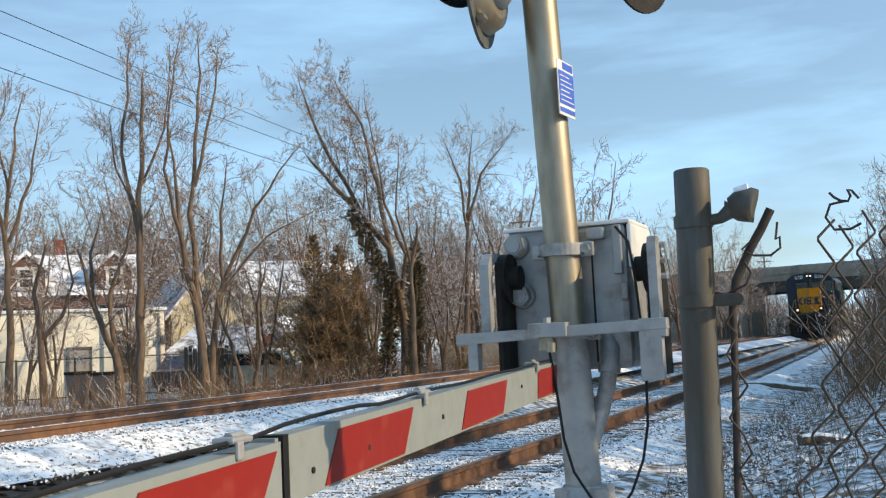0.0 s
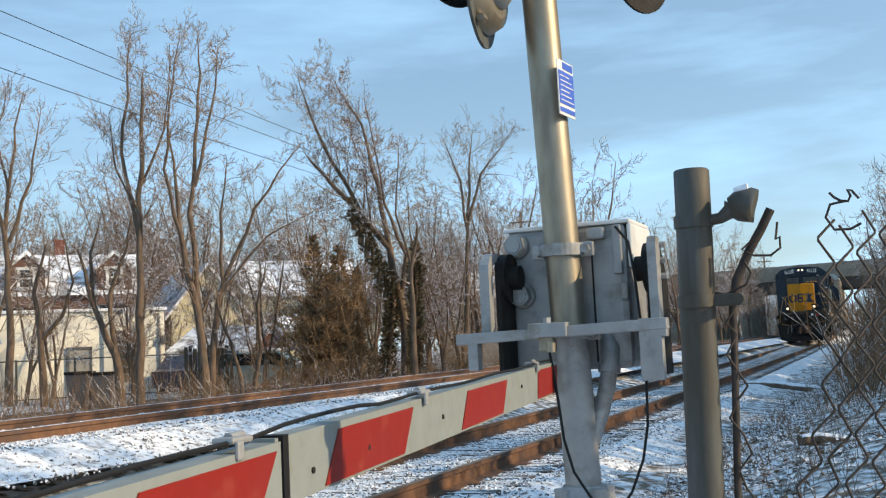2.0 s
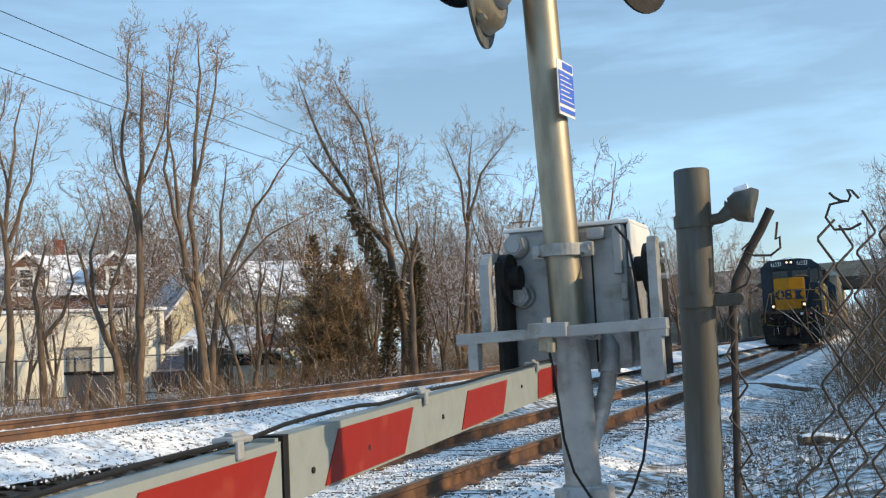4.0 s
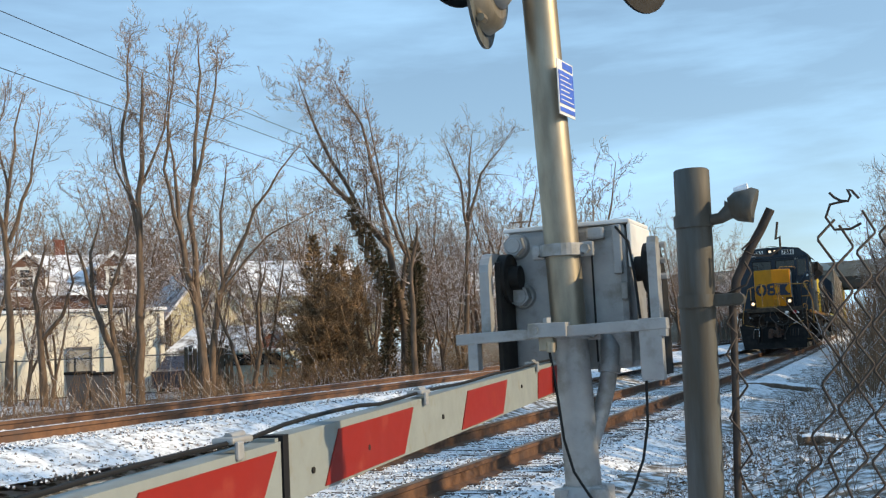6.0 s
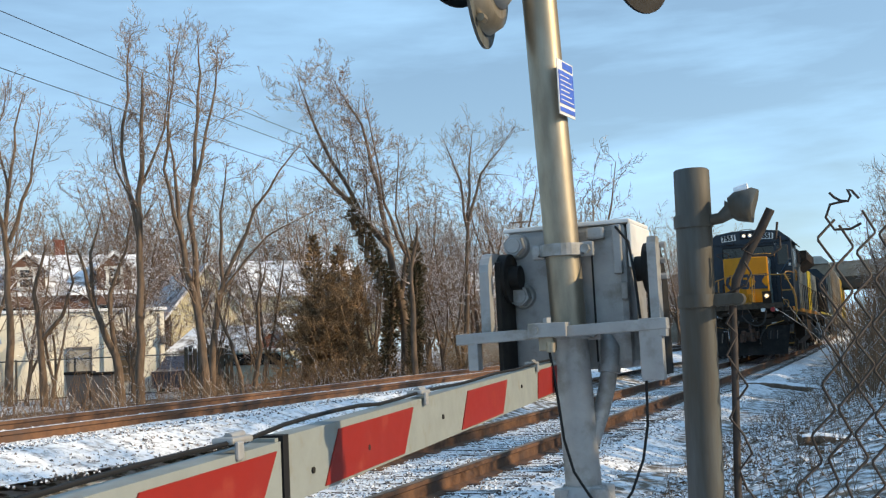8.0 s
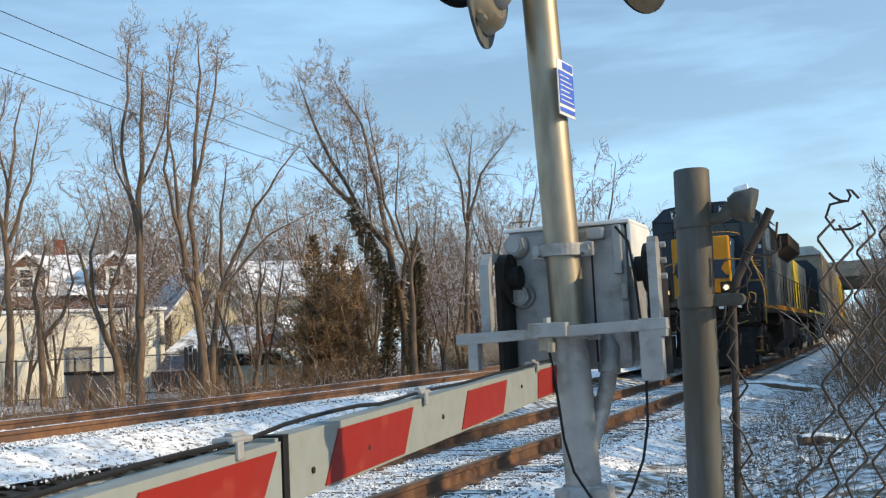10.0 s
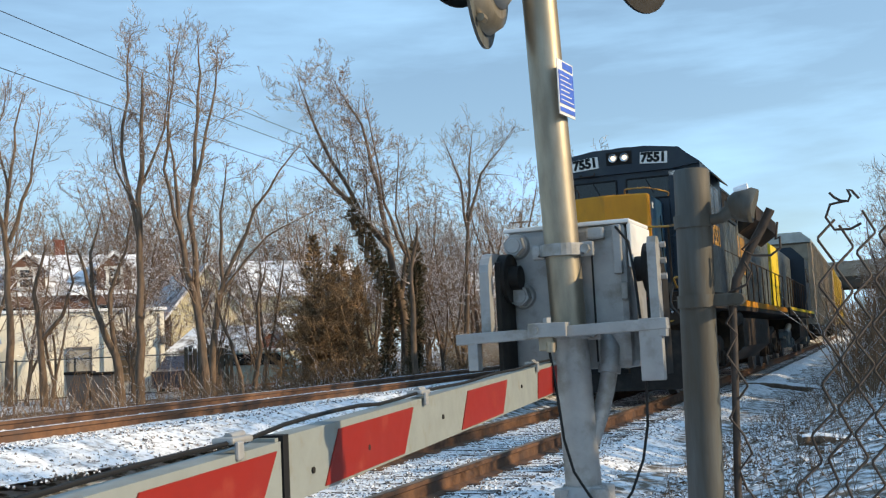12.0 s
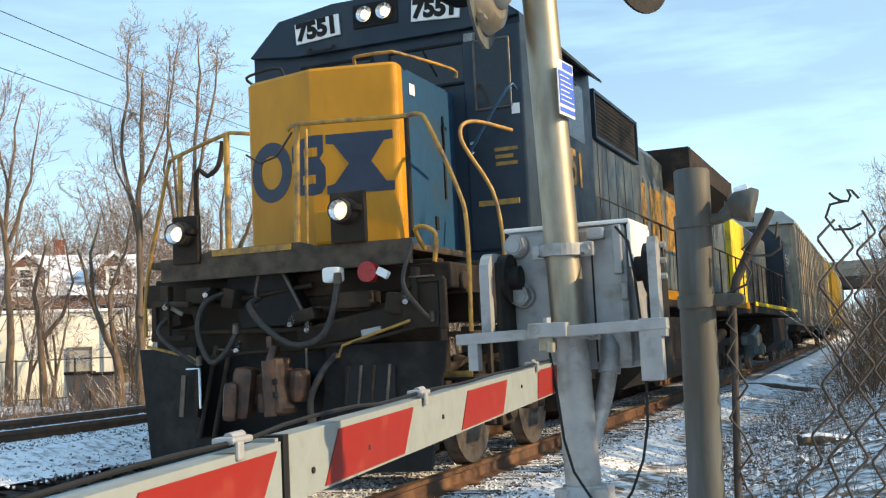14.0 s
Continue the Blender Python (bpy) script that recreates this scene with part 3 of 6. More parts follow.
# ---- broken chain-link fence ----
def fence():
    base = (4.28, 1.93, -0.35)
    th = thing("fence_post", "weathered grey steel fence end post with loose fittings", "fence post", Matrix.Translation(base))
    inv = Matrix.Translation(base).inverted()

    def add(name, mesh, mat, label="", parent=None):
        ob = part(name, mesh, mat, parent or th, label)
        if parent is None:
            ob.matrix_parent_inverse = inv
        return ob
    add("post", Mesh().tube([(4.262, 1.928, -0.4), (4.2815, 1.929, 0.883), (4.293, 1.931, 1.40), (4.294, 1.931, 1.459), (4.294, 1.931, 1.462)], [0.0315, 0.0315, 0.0315, 0.0315, 0.0285], 28), POSTMAT)
    for z, x in ((1.368, 4.2918), (1.226, 4.289)):
        b = Mesh().tube([(x, 1.93, z - 0.011), (x, 1.93, z + 0.011)], 0.0345, 28)
        if z > 1.3:
            b.tube([(x + 0.03, 1.925, z), (x + 0.048, 1.925, z + 0.002), (x + 0.065, 1.925, z + 0.012), (x + 0.072, 1.925, z + 0.022)], [0.010, 0.010, 0.014, 0.018], 14)
            ob = add("brace_band", b, POSTMAT)
            cup = Mesh().tube([(4.358, 1.925, 1.386), (4.368, 1.925, 1.388), (4.396, 1.925, 1.388), (4.399, 1.925, 1.387)], [0.019, 0.026, 0.031, 0.029], 20)
            part("rail_end_cup", cup, POSTMAT, ob, "empty rail-end cup with a little snow")
            cap = Mesh().tube([(4.367, 1.925, 1.4135), (4.391, 1.925, 1.417)], [0.008, 0.011], 8)
            part("snow_patch", cap, SNOW, ob, "patch of snow")
        else:
            b.box((x + 0.05, 1.925, z), (0.05, 0.018, 0.022), bevel=0.003)
            b.tube([(4.362, 1.94, z), (4.362, 1.905, z)], 0.0105, 12)
            add("tension_band", b, POSTMAT)
    t = Mesh()
    bar = [(4.325, 1.937, 0.45), (4.334, 1.937, 0.882), (4.347, 1.938, 1.157), (4.348, 1.938, 1.215), (4.358, 1.938, 1.26), (4.385, 1.94, 1.313), (4.405, 1.942, 1.345), (4.424, 1.943, 1.380)]
    t.tube(bar, [0.0065, 0.0065, 0.0065, 0.007, 0.008, 0.008, 0.008, 0.008], 8)
    add("tension_bar", t, WIRE, "bent rusty tension bar")
    w = Mesh()
    zz = [(4.352, 1.21), (4.337, 1.185), (4.353, 1.165), (4.334, 1.13), (4.350, 1.10), (4.366, 1.075), (4.345, 1.05), (4.332, 1.02), (4.352, 0.99), (4.365, 0.96), (4.340, 0.93), (4.352, 0.90), (4.372, 0.87), (4.35, 0.83)]
    w.tube([(x, 1.93 + 0.006 * (-1) ** i, z) for i, (x, z) in enumerate(zz)], 0.0022, 6)
    w.tube([(4.40, 1.93, 1.335), (4.372, 1.93, 1.312), (4.392, 1.928, 1.30), (4.42, 1.927, 1.298), (4.437, 1.928, 1.31), (4.437, 1.929, 1.33), (4.43, 1.929, 1.325), (4.435, 1.929, 1.355)], 0.0022, 6)
    w.tube([(4.375, 1.93, 1.29), (4.385, 1.928, 1.27), (4.375, 1.928, 1.25), (4.34, 1.928, 1.236), (4.315, 1.928, 1.24), (4.33, 1.928, 1.228)], 0.0022, 6)
    add("loose_wire", w, WIRE, "curled broken fence wires")

    mesh_base = (4.75, 1.75, -0.35)
    fm = thing("chain_link_mesh", "torn rusty chain-link fence mesh sagging over snow", "fence", Matrix.Translation(mesh_base))
    finv = Matrix.Translation(mesh_base).inverted()
    # zigzag wires of a sagging sheet, each hooked into the next
    o = Vector((4.44, 2.02, 0.89))
    ex = Vector((0.82, 0.57, 0.0)).normalized()
    pw, ph = 0.039, 0.0435
    for col in range(16):
        pts = []
        for r in range(-7, 12 + (col > 1)):
            q = r * ph
            p = col * pw + (pw if (r + col) % 2 else 0) + 0.15 * q - 0.10 * max(0, 0.2 - q) * (1 - col / 24) + 0.012 * math.sin(q * 11 + col * 0.5)
            z = q + 0.012 * math.sin(col * 0.8 + q * 5) - 0.10 * p
            bulge = 0.02 * math.sin(q * 6 + col * 0.3) + 0.0025 * (-1) ** (r + col)
            pts.append(o + ex * p + Vector((0.57, -0.82, 0)) * bulge + Vector((0, 0, z)))
        fine = []
        for i in range(len(pts) - 1):
            fine += [pts[i], pts[i].lerp(pts[i + 1], 0.07), pts[i].lerp(pts[i + 1], 0.93)]
        m = Mesh().tube([p for i, p in enumerate(fine) if i % 3], 0.0024, 6)
        ob = part("wire", m, WIRE, fm)
        ob.matrix_parent_inverse = finv
    m = Mesh()
    a = Vector((4.52, 2.0, 1.385))
    m.tube([a + Vector(v) * 0.6 for v in ((0.0, 0, 0.035), (0.012, 0, 0.02), (0.03, 0, 0.008), (0.05, 0, 0.005), (0.058, 0, 0.02), (0.05, 0, 0.04), (0.062, 0, 0.035), (0.08, 0, 0.01))], 0.0024, 6)
    m.tube([a + Vector(v) * 0.75 for v in ((0.035, 0, 0.005), (0.0, 0, 0.0), (-0.012, 0, -0.03), (0.005, 0, -0.06), (0.04, 0, -0.062), (0.065, 0, -0.05))], 0.0024, 6)
    ob = part("broken_wire_end", m, WIRE, fm)
    ob.matrix_parent_inverse = finv


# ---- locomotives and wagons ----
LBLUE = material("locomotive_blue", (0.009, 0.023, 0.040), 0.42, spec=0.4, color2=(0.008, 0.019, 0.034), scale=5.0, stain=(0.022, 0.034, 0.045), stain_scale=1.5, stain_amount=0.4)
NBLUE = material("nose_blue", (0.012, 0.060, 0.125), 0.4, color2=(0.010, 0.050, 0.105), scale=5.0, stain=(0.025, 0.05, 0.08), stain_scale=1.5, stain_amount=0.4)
LYELLOW = material("locomotive_yellow", (0.57, 0.238, 0.011), 0.36, spec=0.3, color2=(0.49, 0.20, 0.010), scale=4.0, stain=(0.40, 0.17, 0.02), stain_scale=2.5, stain_amount=0.25, stretch=(1, 1, 0.4))
BYELLOW = material("bright_yellow", (0.80, 0.60, 0.03), 0.45, color2=(0.72, 0.52, 0.03), scale=4.0, stain=(0.4, 0.28, 0.04), stain_scale=2.0, stain_amount=0.3)
RAILYELLOW = material("handrail_yellow", (0.46, 0.235, 0.035), 0.5, color2=(0.30, 0.15, 0.03), scale=12.0, stain=(0.12, 0.08, 0.05), stain_scale=6.0, stain_amount=0.4)
LGREY = material("locomotive_grey", (0.115, 0.138, 0.142), 0.5, color2=(0.095, 0.115, 0.12), scale=5.0, stain=(0.05, 0.05, 0.045), stain_scale=1.0, stain_amount=0.5)
UNDER = material("grimy_underframe", (0.021, 0.014, 0.010), 0.75, spec=0.25, color2=(0.036, 0.024, 0.016), scale=7.0, stain=(0.07, 0.042, 0.025), stain_scale=3.0, stain_amount=0.4, bump=0.3)
DUST = material("dusty_deck", (0.085, 0.058, 0.036), 0.8, color2=(0.036, 0.025, 0.018), scale=8.0, bump=0.3)
COUPLER = material("rusty_coupler", (0.095, 0.04, 0.02), 0.5, color2=(0.03, 0.016, 0.011), scale=10.0, bump=0.4)
WINDOW = material("dark_window", (0.012, 0.015, 0.018), 0.08)
LENS = material("lamp_lens", (0.9, 0.85, 0.75), 0.15, glow=2.2)
HOSE = material("dusty_hose_rubber", (0.045, 0.038, 0.033), 0.6, color2=(0.025, 0.022, 0.02), scale=20.0, spec=0.4)
CHROME = material("lamp_reflector", (0.75, 0.75, 0.75), 0.12, 0.9)
REDLENS = material("red_gladhand", (0.4, 0.01, 0.012), 0.3)
GRILLE = material("dark_grille", (0.03, 0.026, 0.024), 0.8, color2=(0.05, 0.042, 0.036), scale=20.0)
STEEL = material("bare_wheel_steel", (0.16, 0.14, 0.12), 0.5, 0.6, color2=(0.09, 0.07, 0.06))
BOARDWHITE = material("number_board_white", (0.85, 0.85, 0.83), 0.4, color2=(0.78, 0.78, 0.76))
RACKSIDE = material("autorack_panel", (0.42, 0.34, 0.25), 0.6, 0.1, color2=(0.33, 0.27, 0.20), scale=3.0, stain=(0.17, 0.13, 0.09), stain_scale=1.0, stain_amount=0.5, per_object=0.12)
RACKYELLOW = material("yellow_autorack_panel", (0.60, 0.40, 0.06), 0.55, color2=(0.5, 0.33, 0.05), scale=3.0, stain=(0.3, 0.2, 0.06), stain_scale=1.0, per_object=0.1)
RACKROOF = material("autorack_roof", (0.55, 0.54, 0.5), 0.5, 0.3, color2=(0.45, 0.44, 0.40), scale=3.0)


def writing(name, text, size, m, mat, parent, label="", depth=0.004):
    cu = bpy.data.curves.new(name, "FONT")
    cu.body, cu.size, cu.extrude, cu.offset = text, size, depth, 0.014
    cu.align_x, cu.align_y = "CENTER", "CENTER"
    tmp = bpy.data.objects.new(name, cu)
    scene.collection.objects.link(tmp)
    me = bpy.data.meshes.new_from_object(tmp.evaluated_get(bpy.context.evaluated_depsgraph_get()))
    bpy.data.objects.remove(tmp)
    me.materials.clear()
    me.materials.append(mat)
    ob = new(name, me)
    ob.parent = parent
    ob.matrix_local = m
    return tagged(ob, label)


def upright(x, y, z, turn=0.0):
    """A flat thing that stands upright and faces -y, turned about z."""
    return pose(x, y, z, 90, 0, turn)


def wheelset(parent, y, r=0.5):
    m = Mesh().tube([(-0.9, 0, 0), (0.9, 0, 0)], 0.09, 10)
    for s in (-1, 1):
        m.tube([(s * 0.70, 0, 0), (s * 0.72, 0, 0), (s * 0.73, 0, 0), (s * 0.83, 0, 0)], [r + 0.025, r + 0.025, r, r], 30)
        m.tube([(s * 0.83, 0, 0), (s * 0.86, 0, 0)], [0.36, 0.18], 14)
        for k in range(5):
            a = math.tau * k / 5
            m.box((s * 0.835, 0.28 * math.cos(a), 0.28 * math.sin(a)), (0.012, 0.05, 0.05))
    ob = part("wheelset", m, STEEL, parent)
    ob.matrix_local = pose(0, y, r)
    return ob


WHEELS = []


def bogie(lo, y, axles, mat=None):
    """Side frames, springs and axle boxes round the wheelsets."""
    mat = mat or UNDER
    half = max(axles) + 0.55
    for s in (-1, 1):
        f = Mesh()
        f.prism([(y - half, 0.72), (y - half, 0.92), (y - half + 0.5, 1.02), (y + half - 0.5, 1.02), (y + half, 0.92), (y + half, 0.72), (y + half - 0.6, 0.62), (y - half + 0.6, 0.62)], s * 0.98, s * 1.12, "x")
        fr = part("bogie_frame", f, mat, lo)
        for a in axles:
            b = Mesh().box((s * 1.1, y + a, 0.52), (0.2, 0.34, 0.34), bevel=0.03)
            b.tube([(s * 1.2, y + a, 0.52), (s * 1.25, y + a, 0.52)], 0.12, 14)
            part("axle_box", b, mat, fr)
        for a in axles[:-1]:
            for k in (-0.12, 0.12):
                part("spring", Mesh().tube([(s * 1.14, y + a + 0.9 + k, 0.45), (s * 1.14, y + a + 0.9 + k, 0.85)], 0.09, 10), mat, fr)
        br = Mesh().tube([(s * 1.2, y - half + 0.2, 0.85), (s * 1.2, y - 0.2, 1.12)], 0.11, 10)
        part("brake_cylinder", br, mat, fr)
    for a in axles:
        WHEELS.append(wheelset(lo, y + a))


def rail_bar(lo, pts, r=0.018, mat=None, name="handrail"):
    return part(name, Mesh().tube(curve(pts, 3) if len(pts) > 3 else pts, r, 10), mat or RAILYELLOW, lo)


def lamp(lo, x, y, z, r, glass, name, box):
    b = Mesh().box((x, y + 0.07, z), (r * 2.7, 0.14, r * 3.1), bevel=0.02) if box else Mesh().tube([(x, y, z), (x, y + 0.1, z)], r * 1.25, 20)
    ob = part(name, b, UNDER, lo, "dark lamp housing")
    rim = Mesh().tube([(x, y, z), (x, y - 0.035, z)], [r * 1.2, r * 1.14], 22, caps=False)
    part("rim", rim, CHROME, ob)
    part("lens", Mesh().tube([(x, y - 0.003, z), (x, y - 0.012, z), (x, y - 0.016, z)], [r * 0.62, r * 0.5, r * 0.1], 20), glass, ob)
    part("reflector", Mesh().tube([(x, y - 0.002, z), (x, y - 0.012, z), (x, y - 0.03, z)], [r * 0.5, r * 0.85, r * 1.12], 20, caps=False), CHROME, ob)
    return ob


def locomotive():
    lo = thing("locomotive", "dark blue diesel locomotive with a yellow nose and white number boards", "locomotive")

    def P(n, m, mat, label="", parent=None):
        return part(n, m, mat, parent or lo, label)
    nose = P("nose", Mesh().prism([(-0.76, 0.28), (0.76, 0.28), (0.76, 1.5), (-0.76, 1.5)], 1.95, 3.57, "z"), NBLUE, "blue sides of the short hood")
    bev = Mesh()
    arc = [(0.695 + 0.07 * math.cos(a), 0.23 + 0.07 * math.sin(a)) for a in (radians(-77 + 15.4 * k) for k in range(6))]
    ring = [(-x, y) for x, y in reversed(arc)] + [(0.0, 0.0)] + arc + [(0.765, 0.30), (-0.765, 0.30)]
    n = len(ring)
    lo_z, hi_z = 2.0, 3.585
    vs = [(x, y, lo_z) for x, y in ring] + [(x, y, hi_z) for x, y in ring] + [(x * 0.965, 0.02 + y * 0.99, hi_z + 0.03) for x, y in ring]
    fs = [((i + 1) % n, i, n + i, n + (i + 1) % n) for i in range(n)] + [(n + (i + 1) % n, n + i, 2 * n + i, 2 * n + (i + 1) % n) for i in range(n)] + [tuple(range(n)), tuple(range(3 * n - 1, 2 * n - 1, -1))]
    front = P("nose_front", bev.add(vs, fs), LYELLOW, "yellow nose front with dark blue emblem")
    roof_cap = Mesh().prism([(-0.74, 0.45), (0.74, 0.45), (0.74, 1.5), (-0.74, 1.5)], 3.57, 3.60, "z")
    P("nose_top", roof_cap, NBLUE)
    # emblem: a ring, a slotted block and a bow-tie, on the two faces of the wedge
    ang = math.degrees(math.atan2(0.165, 0.74))
    nl = pose(0, 0, 0, 0, 0, -ang)
    nr = pose(0, 0, 0, 0, 0, ang)

    def face(side, s, z, out=0.003):
        """A point on the wedge: s metres from the crease."""
        a = radians(ang)
        return Vector((side * s * math.cos(a) + side * math.sin(a) * out, s * math.sin(a) - math.cos(a) * out, z))

    def flat(name, side, outline, holes_quads=None):
        m = Mesh()
        if holes_quads:
            for q in holes_quads:
                k = len(q)
                m.add([face(side, s, z, 0.003) for s, z in q] + [face(side, s, z, 0.0005) for s, z in q], [tuple(range(k))] + [(i, (i + 1) % k, k + (i + 1) % k, k + i) for i in range(k)])
        else:
            k = len(outline)
            m.add([face(side, s, z, 0.003) for s, z in outline] + [face(side, s, z, 0.0005) for s, z in outline], [tuple(range(k))] + [(i, (i + 1) % k, k + (i + 1) % k, k + i) for i in range(k)])
        P(name, m, NAVY, "dark blue emblem shape", front)
    rv = []
    for out in (0.003, 0.0005):
        for rx, rz in ((0.245, 0.275), (0.13, 0.155)):
            rv += [face(-1, 0.49 + rx * math.cos(math.tau * i / 28), 2.745 + rz * math.sin(math.tau * i / 28), out) for i in range(28)]
    rf_ = []
    for i in range(28):
        j = (i + 1) % 28
        rf_ += [(i, j, 28 + j, 28 + i), (i, 56 + i, 56 + j, j), (28 + i, 28 + j, 84 + j, 84 + i)]
    P("emblem_ring", Mesh().add(rv, rf_), NAVY, "dark blue emblem shape", front)
    flat("emblem_block", -1, [(0.0, 3.01), (0.19, 2.985), (0.235, 2.93), (0.235, 2.80), (0.19, 2.745), (0.225, 2.69), (0.225, 2.55), (0.18, 2.495), (0.0, 2.475)])
    flat("emblem_block", 1, [(0.0, 3.01), (0.105, 3.01), (0.105, 2.85), (0.07, 2.80), (0.12, 2.72), (0.12, 2.56), (0.08, 2.49), (0.0, 2.475)])
    for side, z0, z1, s1 in ((-1, 2.82, 2.90, 0.09), (-1, 2.58, 2.66, 0.11), (1, 2.82, 2.90, 0.05), (1, 2.58, 2.66, 0.03)):
        q = [(0.0, z0), (s1, z0), (s1, z1), (0.0, z1)]
        P("emblem_slot", Mesh().add([face(side, a_, z_, 0.005) for a_, z_ in q], [(0, 1, 2, 3)]), LYELLOW, "", front)
    flat("emblem_hourglass", 1, [(0.13, 3.005), (0.735, 3.005), (0.735, 2.93), (0.655, 2.92), (0.535, 2.745), (0.665, 2.56), (0.735, 2.555), (0.735, 2.475), (0.13, 2.475), (0.13, 2.55), (0.20, 2.565), (0.335, 2.735), (0.20, 2.915), (0.13, 2.925)])
    # nose fittings
    rail_bar(lo, [(0.33, 0.32, 3.60), (0.33, 0.24, 3.70), (0.40, 0.22, 3.72), (0.66, 0.24, 3.72), (0.74, 0.34, 3.72), (0.93, 1.1, 3.72), (0.93, 1.2, 3.66)], 0.015)
    rail_bar(lo, [(-0.74, 0.6, 3.58), (-0.99, 0.6, 3.75), (-1.0, 0.6, 3.82), (-0.64, 0.6, 3.84), (-0.62, 0.6, 3.58)], 0.014, UNDER)
    P("label_plate", Mesh().box((0.768, 0.5, 3.42), (0.006, 0.11, 0.1)), BOARDWHITE)
    P("nose_latch", Mesh().box((0.768, 0.95, 2.25), (0.02, 0.06, 0.12), bevel=0.004).box((0.768, 1.2, 2.9), (0.015, 0.03, 0.8)), BLACK)
    P("front_step_box", Mesh().box((0.16, -0.03, 2.17), (0.2, 0.16, 0.3), bevel=0.03), LYELLOW)
    # cab
    cab = [(-1.5, 1.75), (1.5, 1.75), (1.5, 4.30), (1.12, 4.60), (0.5, 4.68), (-0.5, 4.68), (-1.12, 4.60), (-1.5, 4.30)]
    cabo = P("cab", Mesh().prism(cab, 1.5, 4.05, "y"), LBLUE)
    P("cab_brow", Mesh().prism([(-1.5, 4.26), (-1.14, 4.60), (-0.5, 4.69), (0.5, 4.69), (1.14, 4.60), (1.5, 4.26), (0.95, 4.20), (-0.95, 4.20)], 1.42, 1.5, "y"), LBLUE, "", cabo)
    for s in (-1, 1):
        m = Mesh().box((s * 0.665, 1.405, 4.44), (0.52, 0.03, 0.225), pose(0, 0, 0, 0, s * 4, 0), 0.012)
        bd = P("number_board", m, BOARDWHITE, "white number board", lo)
        writing("number", "7551", 0.24, upright(s * 0.665, 1.387, 4.44) @ pose(0, 0, 0, 0, 0, s * -4), BLACK, bd)
        lamp(lo, s * 0.11, 1.395, 4.505, 0.074, LENS, "headlight", False)
    P("headlight_panel", Mesh().box((0, 1.412, 4.5), (0.5, 0.02, 0.25), bevel=0.008), BLACK)
    rail_bar(lo, [(-0.76, 1.41, 4.25), (-0.76, 1.35, 4.20), (-0.5, 1.35, 4.20), (-0.5, 1.41, 4.26)], 0.012, UNDER)
    rail_bar(lo, [(-0.3, 1.9, 4.66), (-0.28, 1.9, 4.76), (0.12, 1.9, 4.77), (0.14, 1.9, 4.68)], 0.012, UNDER)
    for x0, x1, z0, z1 in ((0.1, 0.92, 3.68, 4.08), (-0.92, -0.1, 3.68, 4.08)):
        w = P("windscreen", Mesh().box(((x0 + x1) / 2, 1.497, (z0 + z1) / 2), (x1 - x0, 0.012, z1 - z0), bevel=0.004), WINDOW, "dark glass windscreen", cabo)
        fr = Mesh()
        for a, b in (((x0, z0), (x1, z0)), ((x1, z0), (x1, z1)), ((x1, z1), (x0, z1)), ((x0, z1), (x0, z0))):
            fr.tube([(a[0], 1.492, a[1]), (b[0], 1.492, b[1])], 0.018, 6)
        P("gasket", fr, RUBBER_AND_SHADE, "", w)
        P("wiper", Mesh().tube([((x0 + x1) / 2 - 0.05, 1.48, z1), ((x0 + x1) / 2 + 0.1, 1.475, z0 + 0.1)], 0.008, 5), RUBBER_AND_SHADE, "", w)
    # front door beside the nose and its window
    dr = P("cab_door", Mesh().box((1.2, 1.49, 3.1), (0.6, 0.03, 2.2), bevel=0.02), LBLUE)
    P("door_window", Mesh().box((1.2, 1.474, 3.72), (0.36, 0.012, 0.68), bevel=0.005), WINDOW, "dark glass", dr)
    gk = Mesh()
    for a, b in (((1.02, 3.38), (1.38, 3.38)), ((1.38, 3.38), (1.38, 4.06)), ((1.38, 4.06), (1.02, 4.06)), ((1.02, 4.06), (1.02, 3.38))):
        gk.tube([(a[0], 1.47, a[1]), (b[0], 1.47, b[1])], 0.014, 6)
    P("window_frame", gk, STEEL, "", dr)
    P("door_handle", Mesh().box((0.98, 1.45, 3.05), (0.05, 0.06, 0.03)), CHROME, "", dr)
    P("notice", Mesh().box((1.42, 1.472, 3.35), (0.08, 0.006, 0.1)), BOARDWHITE, "", dr)
    P("notice", Mesh().box((0.98, 1.478, 4.12), (0.12, 0.006, 0.08)), BOARDWHITE, "", dr)
    P("text_bars", Mesh().box((1.3, 1.472, 2.97), (0.24, 0.004, 0.035)).box((1.28, 1.472, 2.9), (0.18, 0.004, 0.035)).box((1.3, 1.472, 2.83), (0.22, 0.004, 0.035)), RAILYELLOW, "", dr)
    rail_bar(lo, [(1.0, 1.38, 2.95), (1.0, 1.3, 2.95), (1.42, 1.25, 3.5), (1.46, 1.4, 3.52)], 0.014, NBLUE)
    # cab side windows and sunshade
    for y0, y1 in ((2.25, 2.95), (3.05, 3.7)):
        for s in (-1, 1):
            w = P("side_window", Mesh().box((s * 1.497, (y0 + y1) / 2, 3.66), (0.012, y1 - y0, 0.66), bevel=0.004), WINDOW, "dark glass", cabo)
